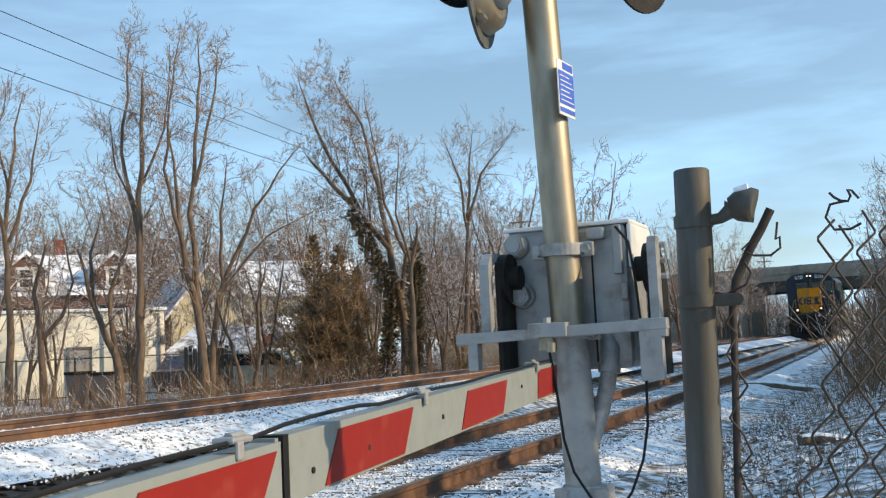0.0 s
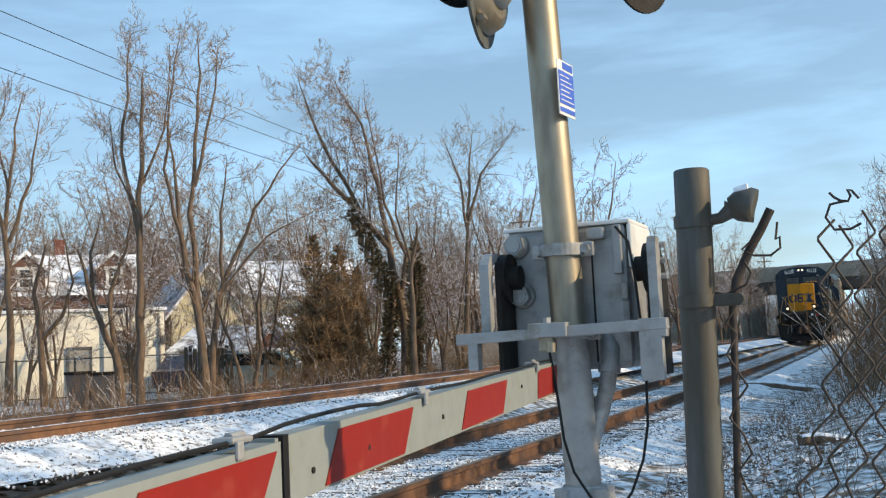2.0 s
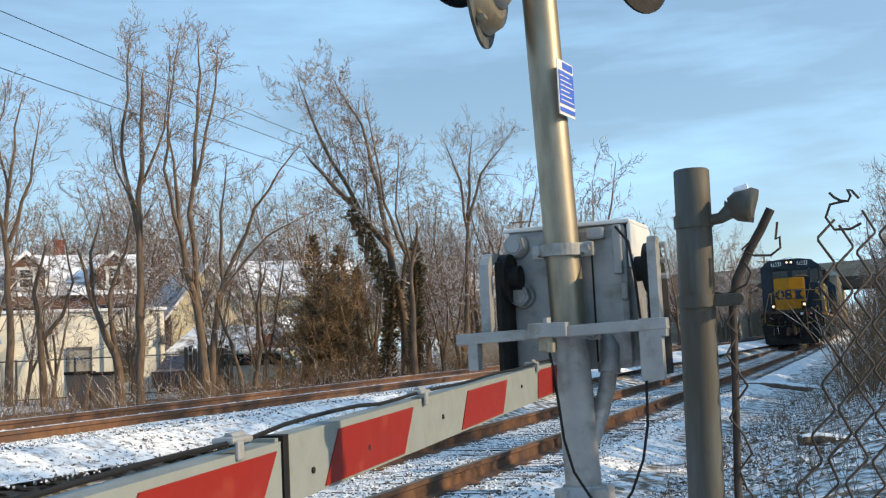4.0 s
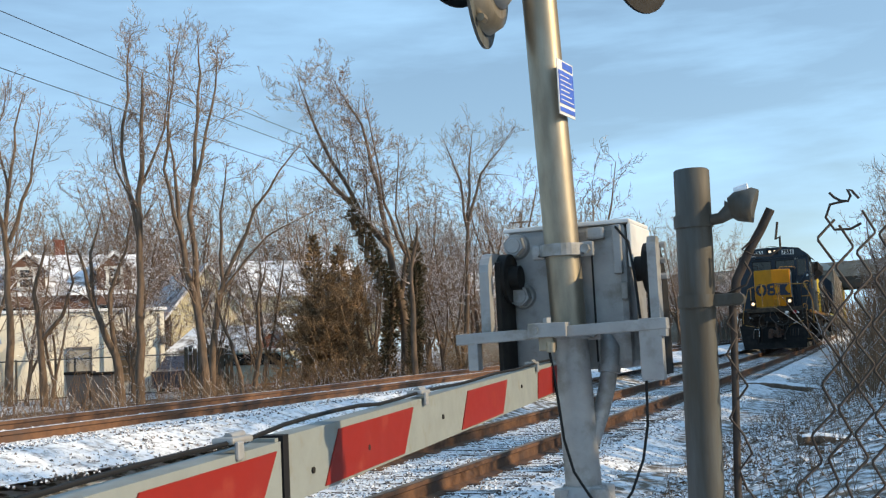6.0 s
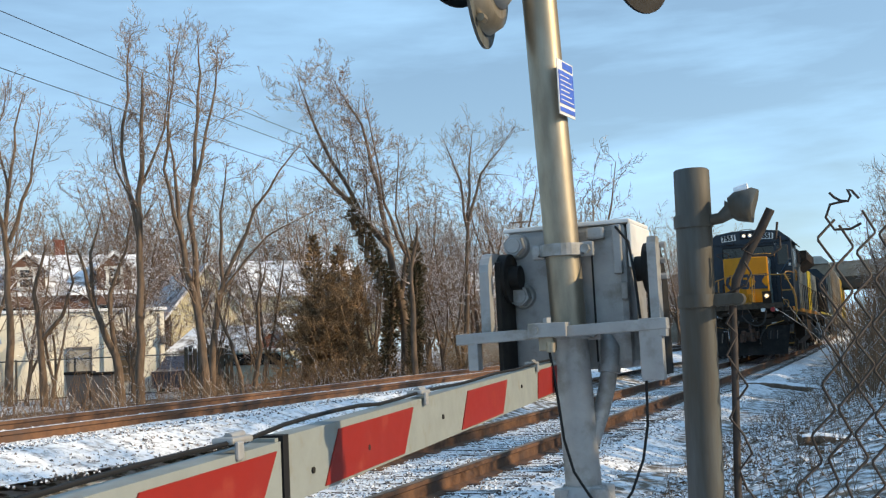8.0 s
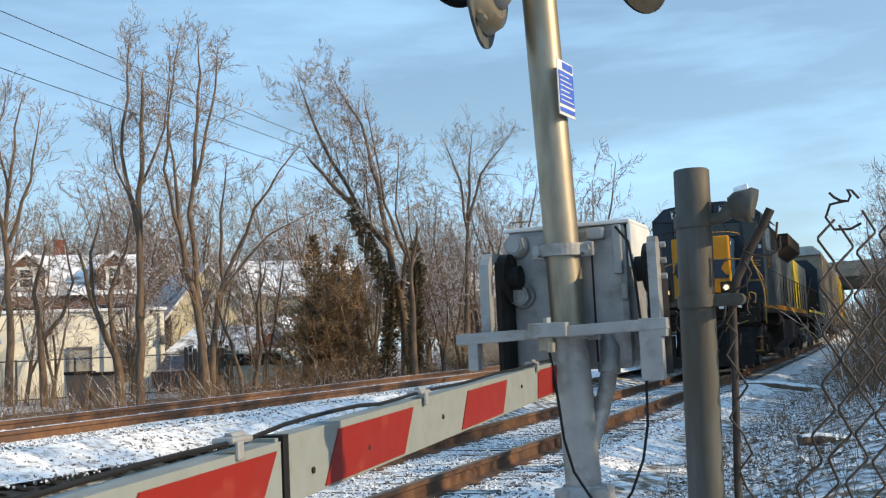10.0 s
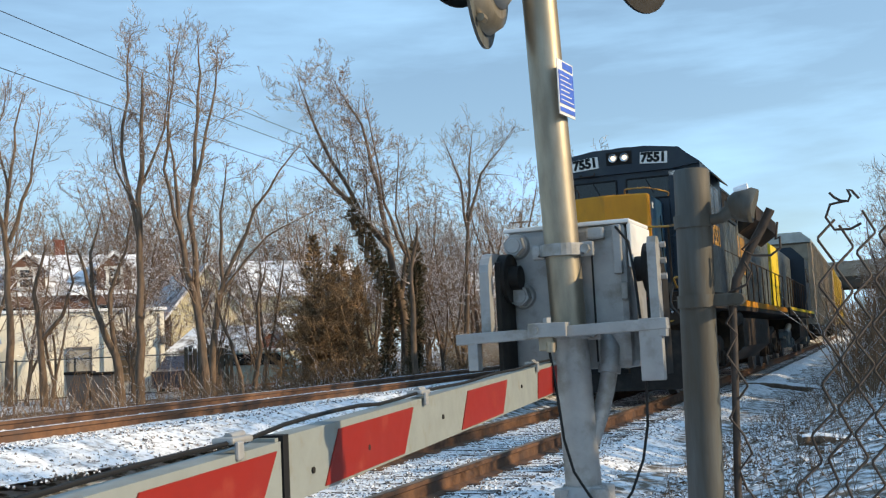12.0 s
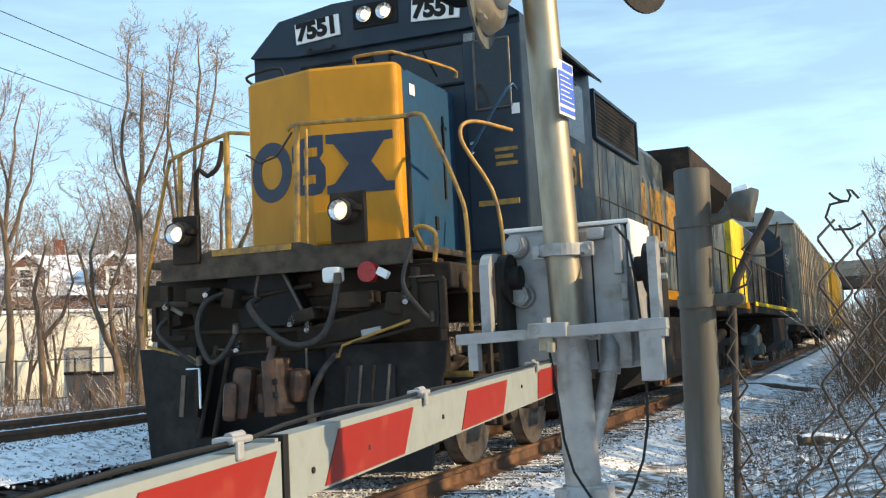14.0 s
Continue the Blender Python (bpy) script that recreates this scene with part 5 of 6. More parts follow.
def autorack(label, mat):
    w = thing("autorack_wagon", label, "railway wagon", group="autorack wagons of the train")
    part("body", Mesh().prism([(-1.46, 1.1), (1.46, 1.1), (1.46, 5.0), (-1.46, 5.0)], 0.5, 26.7, "y"), mat, w)
    part("roof", Mesh().prism([(-1.5, 5.0), (1.5, 5.0), (1.5, 5.12), (1.05, 5.5), (-1.05, 5.5), (-1.5, 5.12)], 0.3, 26.9, "y"), RACKROOF, w, "pale corrugated roof")
    panel = Mesh().box((0, 0, 0), (0.03, 1.2, 1.16), bevel=0.008).data("panel", mat)
    post = Mesh().box((0, 0, 0), (0.09, 0.1, 4.0), bevel=0.01).data("post", mat)
    rib = Mesh().box((0, 0, 0), (2.2, 0.08, 0.05)).data("roof_rib", RACKROOF)
    for s in (-1, 1):
        for k in range(20):
            y = 1.15 + 1.31 * k
            for r in range(3):
                ob = new("panel", panel)
                ob.parent = w
                ob.matrix_local = pose(s * 1.475, y, 1.75 + 1.26 * r)
            ob = new("post", post)
            ob.parent = w
            ob.matrix_local = pose(s * 1.49, y + 0.655, 3.05)
    for k in range(20):
        ob = new("roof_rib", rib)
        ob.parent = w
        ob.matrix_local = pose(0, 1.1 + 1.3 * k, 5.515)
    part("end_door", Mesh().box((0, 0.46, 3.05), (2.7, 0.06, 3.8), bevel=0.02), RACKSIDE, w)
    part("underframe", Mesh().box((0, 13.6, 0.98), (2.6, 26.4, 0.26), bevel=0.02), UNDER, w)
    bogie(w, 3.0, (-0.9, 0.9))
    bogie(w, 24.2, (-0.9, 0.9))
    return w


# ---- buildings ----
STUCCO = material("white_painted_block", (0.78, 0.75, 0.66), 0.85, color2=(0.73, 0.70, 0.61), scale=2.0, stain=(0.55, 0.53, 0.47), stain_scale=0.6, stain_amount=0.4, bump=0.3)
BRICKRED = material("red_brick_wall", (0.22, 0.07, 0.045), 0.9, color2=(0.17, 0.055, 0.04), scale=10.0, stain=(0.12, 0.05, 0.04), stain_scale=1.0)
CREAM = material("cream_siding", (0.62, 0.55, 0.37), 0.8, color2=(0.56, 0.50, 0.34), scale=3.0, stretch=(0.2, 0.2, 8))
BROWNWALL = material("brown_shingle_wall", (0.135, 0.07, 0.05), 0.9, color2=(0.095, 0.05, 0.037), scale=6.0, stretch=(1, 1, 4))
GREYWALL = material("grey_siding", (0.30, 0.29, 0.27), 0.85, color2=(0.25, 0.24, 0.22), scale=3.0, stretch=(0.2, 0.2, 8))
FENCEWOOD = material("weathered_fence_wood", (0.13, 0.10, 0.07), 0.9, color2=(0.085, 0.065, 0.045), scale=8.0, stretch=(3, 3, 0.3), per_object=0.3)
ROOFSNOW = material("snowy_shingle_roof", (0.80, 0.82, 0.86), 0.85, color2=(0.74, 0.76, 0.82), scale=1.5, stain=(0.15, 0.125, 0.11), stain_scale=2.2, stain_amount=0.55, bump=0.2)
TRIMWHITE = material("white_trim", (0.7, 0.69, 0.65), 0.6)
CONCRETE = material("weathered_concrete", (0.36, 0.31, 0.25), 0.9, color2=(0.28, 0.24, 0.195), scale=2.0, stain=(0.22, 0.19, 0.15), stain_scale=0.5, bump=0.3)
GIRDER = material("dark_steel_girder", (0.09, 0.075, 0.06), 0.8, color2=(0.06, 0.05, 0.042), scale=3.0, stain=(0.13, 0.07, 0.04), stain_scale=0.8)
CARDARK = material("dark_car_paint", (0.075, 0.068, 0.085), 0.3, 0.3, color2=(0.06, 0.055, 0.07))
CARTEAL = material("pale_blue_car_paint", (0.25, 0.38, 0.42), 0.3, 0.2)
BIN = material("grey_bin_plastic", (0.10, 0.10, 0.11), 0.6)


def window(parent, x, y, z, w, h, side, name="window"):
    """A sash window on the wall that faces -y (side 0) or +x (side 1)."""
    m = Mesh()
    fx = (lambda a, b, c: (x + a, y - b, z + c)) if side == 0 else (lambda a, b, c: (x + b, y + a, z + c))
    pane = Mesh().add([fx(-w / 2, 0.01, -h / 2), fx(w / 2, 0.01, -h / 2), fx(w / 2, 0.01, h / 2), fx(-w / 2, 0.01, h / 2)], [(0, 1, 2, 3)])
    for a, c, ww, hh in ((0, -h / 2, w + 0.24, 0.12), (0, h / 2, w + 0.24, 0.12), (-w / 2, 0, 0.12, h + 0.12), (w / 2, 0, 0.12, h + 0.12), (0, 0, w, 0.07)):
        m.box(fx(a, 0.03, c), (ww, 0.06, hh) if side == 0 else (0.06, ww, hh))
    ob = part(name, m, TRIMWHITE, parent)
    part("pane", pane, WINDOW, ob, "dark glass")
    return ob


def house(label, m, w, d, eave, ridge, wall, along="x", windows=(), name="house", chimney=None, over=0.35):
    """A gabled house standing on z = 0 about its own middle; along: the way the ridge runs."""
    th = thing(name, label, "house", m)
    if along == "x":
        wl_ = Mesh().prism([(-d / 2, -0.6), (d / 2, -0.6), (d / 2, eave), (0, ridge), (-d / 2, eave)], -w / 2, w / 2, "x")
        run, half = w / 2 + over, d / 2
    else:
        wl_ = Mesh().prism([(-w / 2, -0.6), (w / 2, -0.6), (w / 2, eave), (0, ridge), (-w / 2, eave)], -d / 2, d / 2, "y")
        run, half = d / 2 + over, w / 2
    part("wall", wl_, wall, th)
    slope = (ridge - eave) / half
    rf = Mesh()
    out = half + over
    zo = eave - slope * over
    prof = [(-out, zo), (0, ridge), (out, zo), (out, zo + 0.16), (0, ridge + 0.18), (-out, zo + 0.16)]
    rf.prism([(a, b + 0.03) for a, b in prof], -run, run, "x" if along == "x" else "y")
    ro = part("roof", rf, ROOFSNOW, th, "snow-covered shingle roof")
    if chimney:
        part("chimney", Mesh().box((chimney[0], chimney[1], ridge + 0.2), (0.42, 0.42, 1.3)).box((chimney[0], chimney[1], ridge + 0.88), (0.52, 0.52, 0.1)), BRICKRED, ro, "red brick chimney")
    for x, z, ww, hh, side in windows:
        window(th, x if side == 0 else w / 2, -d / 2 if side == 0 else x, z, ww, hh, side)
    return th


def town():
    # white flat-roofed block beside the tracks
    m = pose(-24.99, 29.98, -0.1, 0, 0, 50)
    b = thing("block_building", "white-painted flat-roofed block building with a snowy roof", "building", m)
    part("wall", Mesh().box((0, 2.5, 1.3), (10.6, 7.0, 3.8)), STUCCO, b)
    part("roof", Mesh().box((0, 2.5, 3.27), (10.8, 7.2, 0.12), bevel=0.03), SNOW, b, "snow-covered flat roof")
    part("annex", Mesh().box((-4.0, -2.0, 0.75), (6.4, 1.96, 2.7)), GREYWALL, b, "low grey lean-to")
    part("annex_roof", Mesh().prism([(-3.2, 2.12), (-1.02, 2.12), (-1.02, 2.95)], -7.4, -0.6, "x"), ROOFSNOW, b, "snowy lean-to roof")
    part("door", Mesh().box((2.2, -1.03, 0.95), (0.72, 0.08, 1.75), bevel=0.01), GREYWALL, b, "weathered grey door")
    part("door_frame", Mesh().box((1.8, -1.04, 0.98), (0.09, 0.1, 1.85)).box((2.6, -1.04, 0.98), (0.09, 0.1, 1.85)).box((2.2, -1.04, 1.9), (0.9, 0.1, 0.09)), BIN, b)
    sh = part("shutter", Mesh().box((3.95, -1.03, 1.55), (1.0, 0.08, 1.9)), BIN, b, "dark boarded opening")
    for k in range(7):
        part("slat", Mesh().box((3.95, -1.08, 0.75 + 0.27 * k), (0.98, 0.03, 0.22), pose(0, 0, 0, 12, 0, 0)), FENCEWOOD, sh)
    for x in (1.1, 3.2):
        part("pier", Mesh().box((x, -1.06, 1.4), (0.3, 0.14, 3.5)), STUCCO, b)
    part("downpipe", Mesh().tube([(5.1, -1.06, -0.2), (5.1, -1.06, 2.0), (5.1, -1.0, 3.1)], 0.05, 8), GREYWALL, b)
    part("eave_bracket", Mesh().box((5.2, -1.1, 2.1), (0.2, 0.25, 0.3), bevel=0.03), BIN, b)
    # brown house with two dormers behind it
    hm = pose(-31.6, 38.0, -0.4, 0, 0, 46)
    house("brown two-storey house with dormers and a snowy roof", hm, 8.6, 7.0, 4.75, 6.5, BROWNWALL, "x", ((2.9, 4.3, 0.8, 0.7, 0), (-1.0, 4.3, 0.8, 0.7, 0)), chimney=(1.2, 0.3))
    for x in (-0.4, 3.2):
        house("brown gabled dormer with a white sash window", hm @ pose(x, -2.5, 4.75), 1.5, 2.6, 0.95, 1.6, BROWNWALL, "y", ((0, 0.6, 0.62, 0.85, 0),), "dormer", None, 0.2)
    house("cream clapboard house with a steep snowy gable", pose(-29.3, 46.6, -0.5, 0, 0, 50), 3.6, 7.5, 4.0, 6.2, CREAM, "y", ((0.6, 2.9, 0.7, 1.2, 0), (0, 4.7, 0.6, 0.8, 0)))
    house("pale yellow house with a broad snowy roof", pose(-27.2, 53.4, -0.5, 0, 0, 48), 6.6, 7, 5.0, 6.9, CREAM, "x", ((-2.2, 3.3, 0.9, 1.3, 0), (0.4, 3.3, 0.9, 1.3, 0), (2.4, 3.3, 0.8, 1.3, 0)))
    house("cream house with a snowy cross gable", pose(-23.6, 51.2, -0.5, 0, 0, 48), 3.2, 6, 3.9, 5.4, CREAM, "y", ((0, 3.2, 0.8, 1.2, 0),))
    house("low pale yellow porch with a red-framed window", pose(-22.4, 46.0, -0.3, 0, 0, 48), 2.0, 2.6, 2.7, 3.2, CREAM, "x", ((0.0, 2.0, 1.0, 0.8, 0),), name="porch")
    house("red brick garage with a snowy roof", pose(-19.9, 36.6, -0.3, 0, 0, 4), 3.0, 3.4, 1.8, 2.55, BRICKRED, "x", name="garage")
    house("grey house half hidden by trees", pose(-15.5, 62, -0.4, 0, 0, 24), 11, 8, 4.4, 6.4, GREYWALL, "x", ((-3, 2.8, 1, 1.4, 0), (2, 2.8, 1, 1.4, 0)))
    house("white house half hidden by trees", pose(-44, 50, -0.4, 0, 0, 34), 11, 8, 4.4, 6.8, STUCCO, "x", ((-3, 2.8, 1, 1.4, 0), (2, 2.8, 1, 1.4, 0)))
    # board fence
    bf = thing("board_fence", "weathered tan board fence behind the trees", "fence", pose(-16.2, 29.4, -0.1, 0, 0, 28))
    board = Mesh().box((0, 0, 0.85), (0.12, 0.025, 1.7)).data("board", FENCEWOOD)
    for k in range(11):
        ob = new("board", board)
        ob.parent = bf
        ob.matrix_local = pose(-0.6 + 0.145 * k, 0, 0.06 * math.sin(k * 2.1))
    # wire fence in front of the block building
    wf = thing("wire_fence", "rusty wire fence with thin posts", "fence", pose(-20.9, 27.6, 0.0, 0, 0, 45))
    for k in range(8):
        part("post", Mesh().tube([(-6.5 + 1.8 * k, 0, -0.3), (-6.5 + 1.8 * k, 0, 1.45)], 0.035, 8), POSTMAT, wf)
    for z in (0.15, 1.4):
        part("rail", Mesh().tube([(-6.5, 0, z), (6.1, 0, z)], 0.022, 6), POSTMAT, wf)
    for k in range(60):
        part("picket", Mesh().tube([(-6.4 + 0.21 * k, 0, 0.1), (-6.4 + 0.21 * k, 0, 0.62)], 0.011, 5), POSTMAT, wf)
    # bins
    for x, y, h in ((-16.05, 23.4, 0.98), (-15.55, 23.75, 0.9)):
        bn = thing("wheeled_bin", "grey plastic bin with a dark lid", "bin", pose(x, y, ground_height(x, y), 0, 0, 30), group="bins by the fence")
        part("body", Mesh().add([(-0.24, -0.26, 0), (0.24, -0.26, 0), (0.24, 0.26, 0), (-0.24, 0.26, 0), (-0.32, -0.34, h), (0.32, -0.34, h), (0.32, 0.34, h), (-0.32, 0.34, h)],
                                [(0, 1, 5, 4), (1, 2, 6, 5), (2, 3, 7, 6), (3, 0, 4, 7), (3, 2, 1, 0), (4, 5, 6, 7)]), BIN, bn)
        part("lid", Mesh().box((0, 0, h + 0.04), (0.72, 0.76, 0.08), bevel=0.03), BLACK, bn)
    car("dark parked car partly hidden by brush", pose(-18.9, 33.0, -0.1, 0, 0, 100), CARDARK, False)
    car("pale blue parked car with a snow-covered roof", pose(-16.0, 33.0, -0.1, 0, 0, 20), CARTEAL, True)


def car(label, m, paint, snowy):
    c = thing("car", label, "car", m)
    body = Mesh()
    side = [(-2.2, 0.35), (2.2, 0.35), (2.25, 0.7), (2.1, 0.88), (1.1, 0.95), (0.5, 1.42), (-1.1, 1.45), (-1.8, 1.0), (-2.2, 0.92)]
    body.prism([(a, b) for a, b in side], -0.85, 0.85, "y")
    part("body", body, paint, c)
    part("glass", Mesh().prism([(1.0, 0.97), (0.46, 1.38), (-1.06, 1.4), (-1.66, 1.02)], -0.865, 0.865, "y"), WINDOW, c, "dark side glass")
    if snowy:
        part("snow_cover", Mesh().box((-0.3, 0, 1.5), (1.7, 1.6, 0.12), bevel=0.05).box((1.55, 0, 0.97), (1.1, 1.6, 0.1), pose(0, 0, 0, 0, 4, 0), 0.04), SNOW, c, "layer of snow")
    for x in (-1.4, 1.4):
        for y in (-0.82, 0.82):
            part("wheel", Mesh().tube([(x, y - 0.1, 0.32), (x, y + 0.1, 0.32)], 0.32, 18), RUBBER_AND_SHADE, c)


def bridge():
    b = thing("overpass", "weathered concrete and steel overpass across the railway", "bridge", pose(0, 118, -0.3, 0, 0, -12))
    part("deck", Mesh().box((7, 0, 7.0), (48, 8, 0.7)), CONCRETE, b)
    part("girder", Mesh().box((7, -3.6, 6.1), (48, 0.5, 1.1)), GIRDER, b)
    part("girder", Mesh().box((7, 3.6, 6.1), (48, 0.5, 1.1)), GIRDER, b)
    part("parapet", Mesh().box((7, -4.0, 7.75), (48, 0.25, 0.8)), CONCRETE, b)
    for k in range(12):
        part("pilaster", Mesh().box((-15 + 4 * k, -4.16, 7.7), (0.4, 0.08, 0.95)), CONCRETE, b)
    for x in (-9.2, -13.0, 8.5):
        part("pier", Mesh().box((x, -1, 2.6), (1.1, 5.0, 6.2), bevel=0.08), CONCRETE, b)
    part("abutment", Mesh().box((-20, 0, 3), (8, 7, 7)), CONCRETE, b)
    part("abutment", Mesh().box((18, 0, 3), (10, 7, 7)), CONCRETE, b)


TREES = [
    ('tall bare tree with upright limbs beside the railway', 11, 1.5, 9, 2, [([(-17.61, 22.38, 0.46), (-17.56, 22.42, 2.60), (-17.65, 22.34, 4.77), (-17.51, 22.47, 6.65), (-17.34, 22.64, 8.41)], 0.146, 0.040, -0.30), ([(-17.63, 22.36, 4.77), (-18.08, 22.03, 6.65), (-18.24, 22.00, 8.57)], 0.080, 0.027, 0.20), ([(-17.57, 22.42, 4.61), (-17.07, 22.74, 6.32), (-16.81, 22.82, 8.05)], 0.080, 0.027, 0.20), ([(-17.54, 22.45, 5.86), (-17.98, 22.44, 7.49), (-18.03, 22.82, 8.86)], 0.053, 0.013, 0.20), ]),
    ('pollarded bare tree with crooked stubby limbs', 12, 1.0, 6, 1, [([(-15.98, 21.97, 0.44), (-16.03, 21.92, 1.92), (-16.14, 21.82, 3.11), (-15.93, 22.02, 4.30)], 0.128, 0.064, -0.50), ([(-16.00, 21.95, 1.91), (-15.46, 22.10, 2.48), (-15.08, 22.10, 3.34), (-15.15, 21.71, 4.80)], 0.090, 0.026, 0.30), ]),
    ('dark leaning bare tree with a crooked trunk', 13, 1.1, 7, 2, [([(-13.46, 21.94, 0.30), (-13.55, 21.87, 1.37), (-13.94, 21.53, 2.67), (-14.17, 21.31, 3.97)], 0.161, 0.074, -0.50), ([(-13.94, 21.53, 2.67), (-14.06, 21.59, 3.97), (-13.98, 21.83, 4.71)], 0.074, 0.037, 0.30), ([(-13.55, 21.87, 1.37), (-13.74, 21.93, 2.96), (-13.52, 22.35, 4.13), (-13.53, 22.57, 5.48)], 0.087, 0.025, 0.30), ]),
    ('tall straight bare tree with a thin broken trunk', 14, 1.3, 11, 2, [([(-12.35, 21.31, 0.31), (-12.36, 21.31, 2.30), (-12.30, 21.35, 4.52), (-12.24, 21.40, 6.64), (-12.20, 21.43, 8.07)], 0.143, 0.071, -0.45), ([(-12.33, 21.33, 4.24), (-12.78, 21.30, 6.40), (-12.81, 21.62, 8.49), (-12.93, 21.86, 9.30)], 0.071, 0.024, 0.30), ([(-12.27, 21.37, 4.80), (-12.94, 21.27, 5.99), (-13.24, 21.45, 7.20)], 0.048, 0.012, 0.30), ([(-12.27, 21.37, 5.50), (-11.92, 21.89, 6.97), (-11.90, 22.15, 8.62)], 0.048, 0.012, 0.30), ]),
    ('tall bare tree with slender limbs reaching upward', 15, 1.4, 10, 2, [([(-10.89, 21.92, 0.37), (-10.95, 21.87, 1.67), (-11.20, 21.68, 3.34), (-11.33, 21.59, 5.01), (-11.46, 21.49, 6.56)], 0.155, 0.048, -0.30), ([(-10.99, 21.84, 2.23), (-11.20, 21.85, 4.75), (-11.13, 22.07, 6.61), (-11.06, 22.29, 8.38), (-11.17, 22.37, 9.30)], 0.095, 0.024, 0.25), ([(-11.00, 21.84, 5.43), (-10.83, 22.41, 7.50), (-10.89, 22.81, 9.07)], 0.060, 0.012, 0.20), ([(-11.27, 21.63, 4.17), (-11.45, 21.22, 5.82), (-11.18, 21.15, 7.45), (-10.87, 21.12, 8.79)], 0.060, 0.012, 0.25), ]),
    ('bare tree with a long limb arching sideways', 16, 1.2, 8, 2, [([(-11.35, 22.81, 0.41), (-11.28, 22.85, 1.68), (-11.05, 23.01, 3.10), (-10.34, 23.45, 4.97), (-9.40, 23.95, 6.41)], 0.124, 0.037, -0.30), ([(-11.12, 22.97, 2.82), (-10.30, 23.89, 4.27), (-9.27, 24.80, 5.00)], 0.062, 0.012, 0.20), ([(-11.05, 23.01, 3.10), (-10.99, 22.88, 4.83), (-10.76, 22.85, 5.96)], 0.062, 0.012, 0.30), ]),
    ('wide bare tree with a fan of drooping twigs', 17, 2.2, 11, 3, [([(-9.32, 30.15, 0.64), (-9.33, 30.15, 2.21), (-9.64, 30.00, 4.33), (-10.82, 29.37, 5.97), (-11.60, 28.88, 7.05)], 0.227, 0.106, -0.50), ([(-9.64, 30.00, 4.33), (-10.42, 29.70, 5.43), (-11.58, 29.11, 8.16), (-12.02, 28.93, 9.63)], 0.136, 0.030, 0.20), ([(-9.64, 30.00, 4.33), (-9.79, 29.69, 6.26), (-10.09, 29.29, 8.18), (-10.56, 28.78, 9.21)], 0.121, 0.030, 0.20), ([(-9.38, 30.12, 2.91), (-9.07, 30.00, 4.11), (-9.53, 29.51, 5.68), (-9.78, 29.10, 8.46)], 0.121, 0.030, 0.30), ]),
    ('snapped bare trunk with thin shoots beside the railway', 18, 1.0, 6, 1, [([(-8.25, 28.42, 0.66), (-8.23, 28.43, 2.13), (-8.23, 28.43, 3.61), (-8.03, 28.52, 4.68)], 0.128, 0.085, -0.50), ([(-8.23, 28.43, 3.61), (-8.59, 28.28, 5.13), (-8.45, 28.37, 6.97)], 0.057, 0.014, 0.20), ]),
    ('slim bare tree with a spreading feathery crown', 19, 1.9, 9, 2, [([(-10.96, 39.19, 1.27), (-10.73, 39.29, 3.70), (-10.63, 39.32, 5.71), (-10.81, 39.26, 7.75), (-11.27, 39.07, 9.14)], 0.154, 0.038, -0.50), ([(-10.62, 39.33, 5.93), (-10.07, 39.56, 7.94), (-8.94, 39.95, 9.46)], 0.096, 0.019, 0.20), ([(-10.64, 39.32, 5.48), (-10.55, 39.58, 8.22), (-10.45, 39.83, 9.62)], 0.096, 0.019, 0.20), ]),
    ('slender bare tree with light grey bark', 20, 0.9, 6, 1, [([(-10.63, 23.11, 0.37), (-10.78, 23.01, 1.23), (-11.04, 22.83, 2.24), (-11.14, 22.76, 3.10)], 0.074, 0.037, -0.30), ([(-10.39, 23.26, 0.35), (-10.10, 23.17, 1.34), (-10.02, 22.94, 2.46), (-9.69, 22.86, 3.43)], 0.087, 0.025, 0.30), ]),
]


# ---- greenery ----
def generic_tree(seed, height, name="tree"):
    """A free-standing bare tree of the far woods, on z = 0."""
    rnd = random.Random(seed)
    th = thing(name, "bare winter tree of the wood beside the railway", "tree", group="bare trees of the wood")
    wood, twig = Mesh(), Mesh()
    fork = height * rnd.uniform(0.2, 0.32)
    r = height * 0.014
    trunk = wander(rnd, Vector((0, 0, -0.3)), Vector((rnd.uniform(-0.1, 0.1), rnd.uniform(-0.1, 0.1), 1)), fork, 4, 0.08, 0.05)
    limb(wood, trunk, r, r * 0.8, 7)
    for k in range(rnd.randint(3, 5)):
        a = math.tau * k / 4 + rnd.uniform(-0.5, 0.5)
        d = Vector((math.cos(a) * 0.38, math.sin(a) * 0.38, 1.0)).normalized()
        start = trunk[-1] if k < 2 else trunk[-2]
        pts = wander(rnd, start, d, (height - fork) * rnd.uniform(0.75, 1.0), 6, 0.13, 0.06)
        limb(wood, pts, r * 0.6, 0.02, 6)
        sprout(wood, twig, rnd, pts, r * 0.6, 0.025, height * 0.26, 2, 11, 0.08, 0.85, 0.1)
    part("trunk", wood, BARK, th)
    part("crown", twig, TWIG, th, "fine bare winter twigs")
    return th


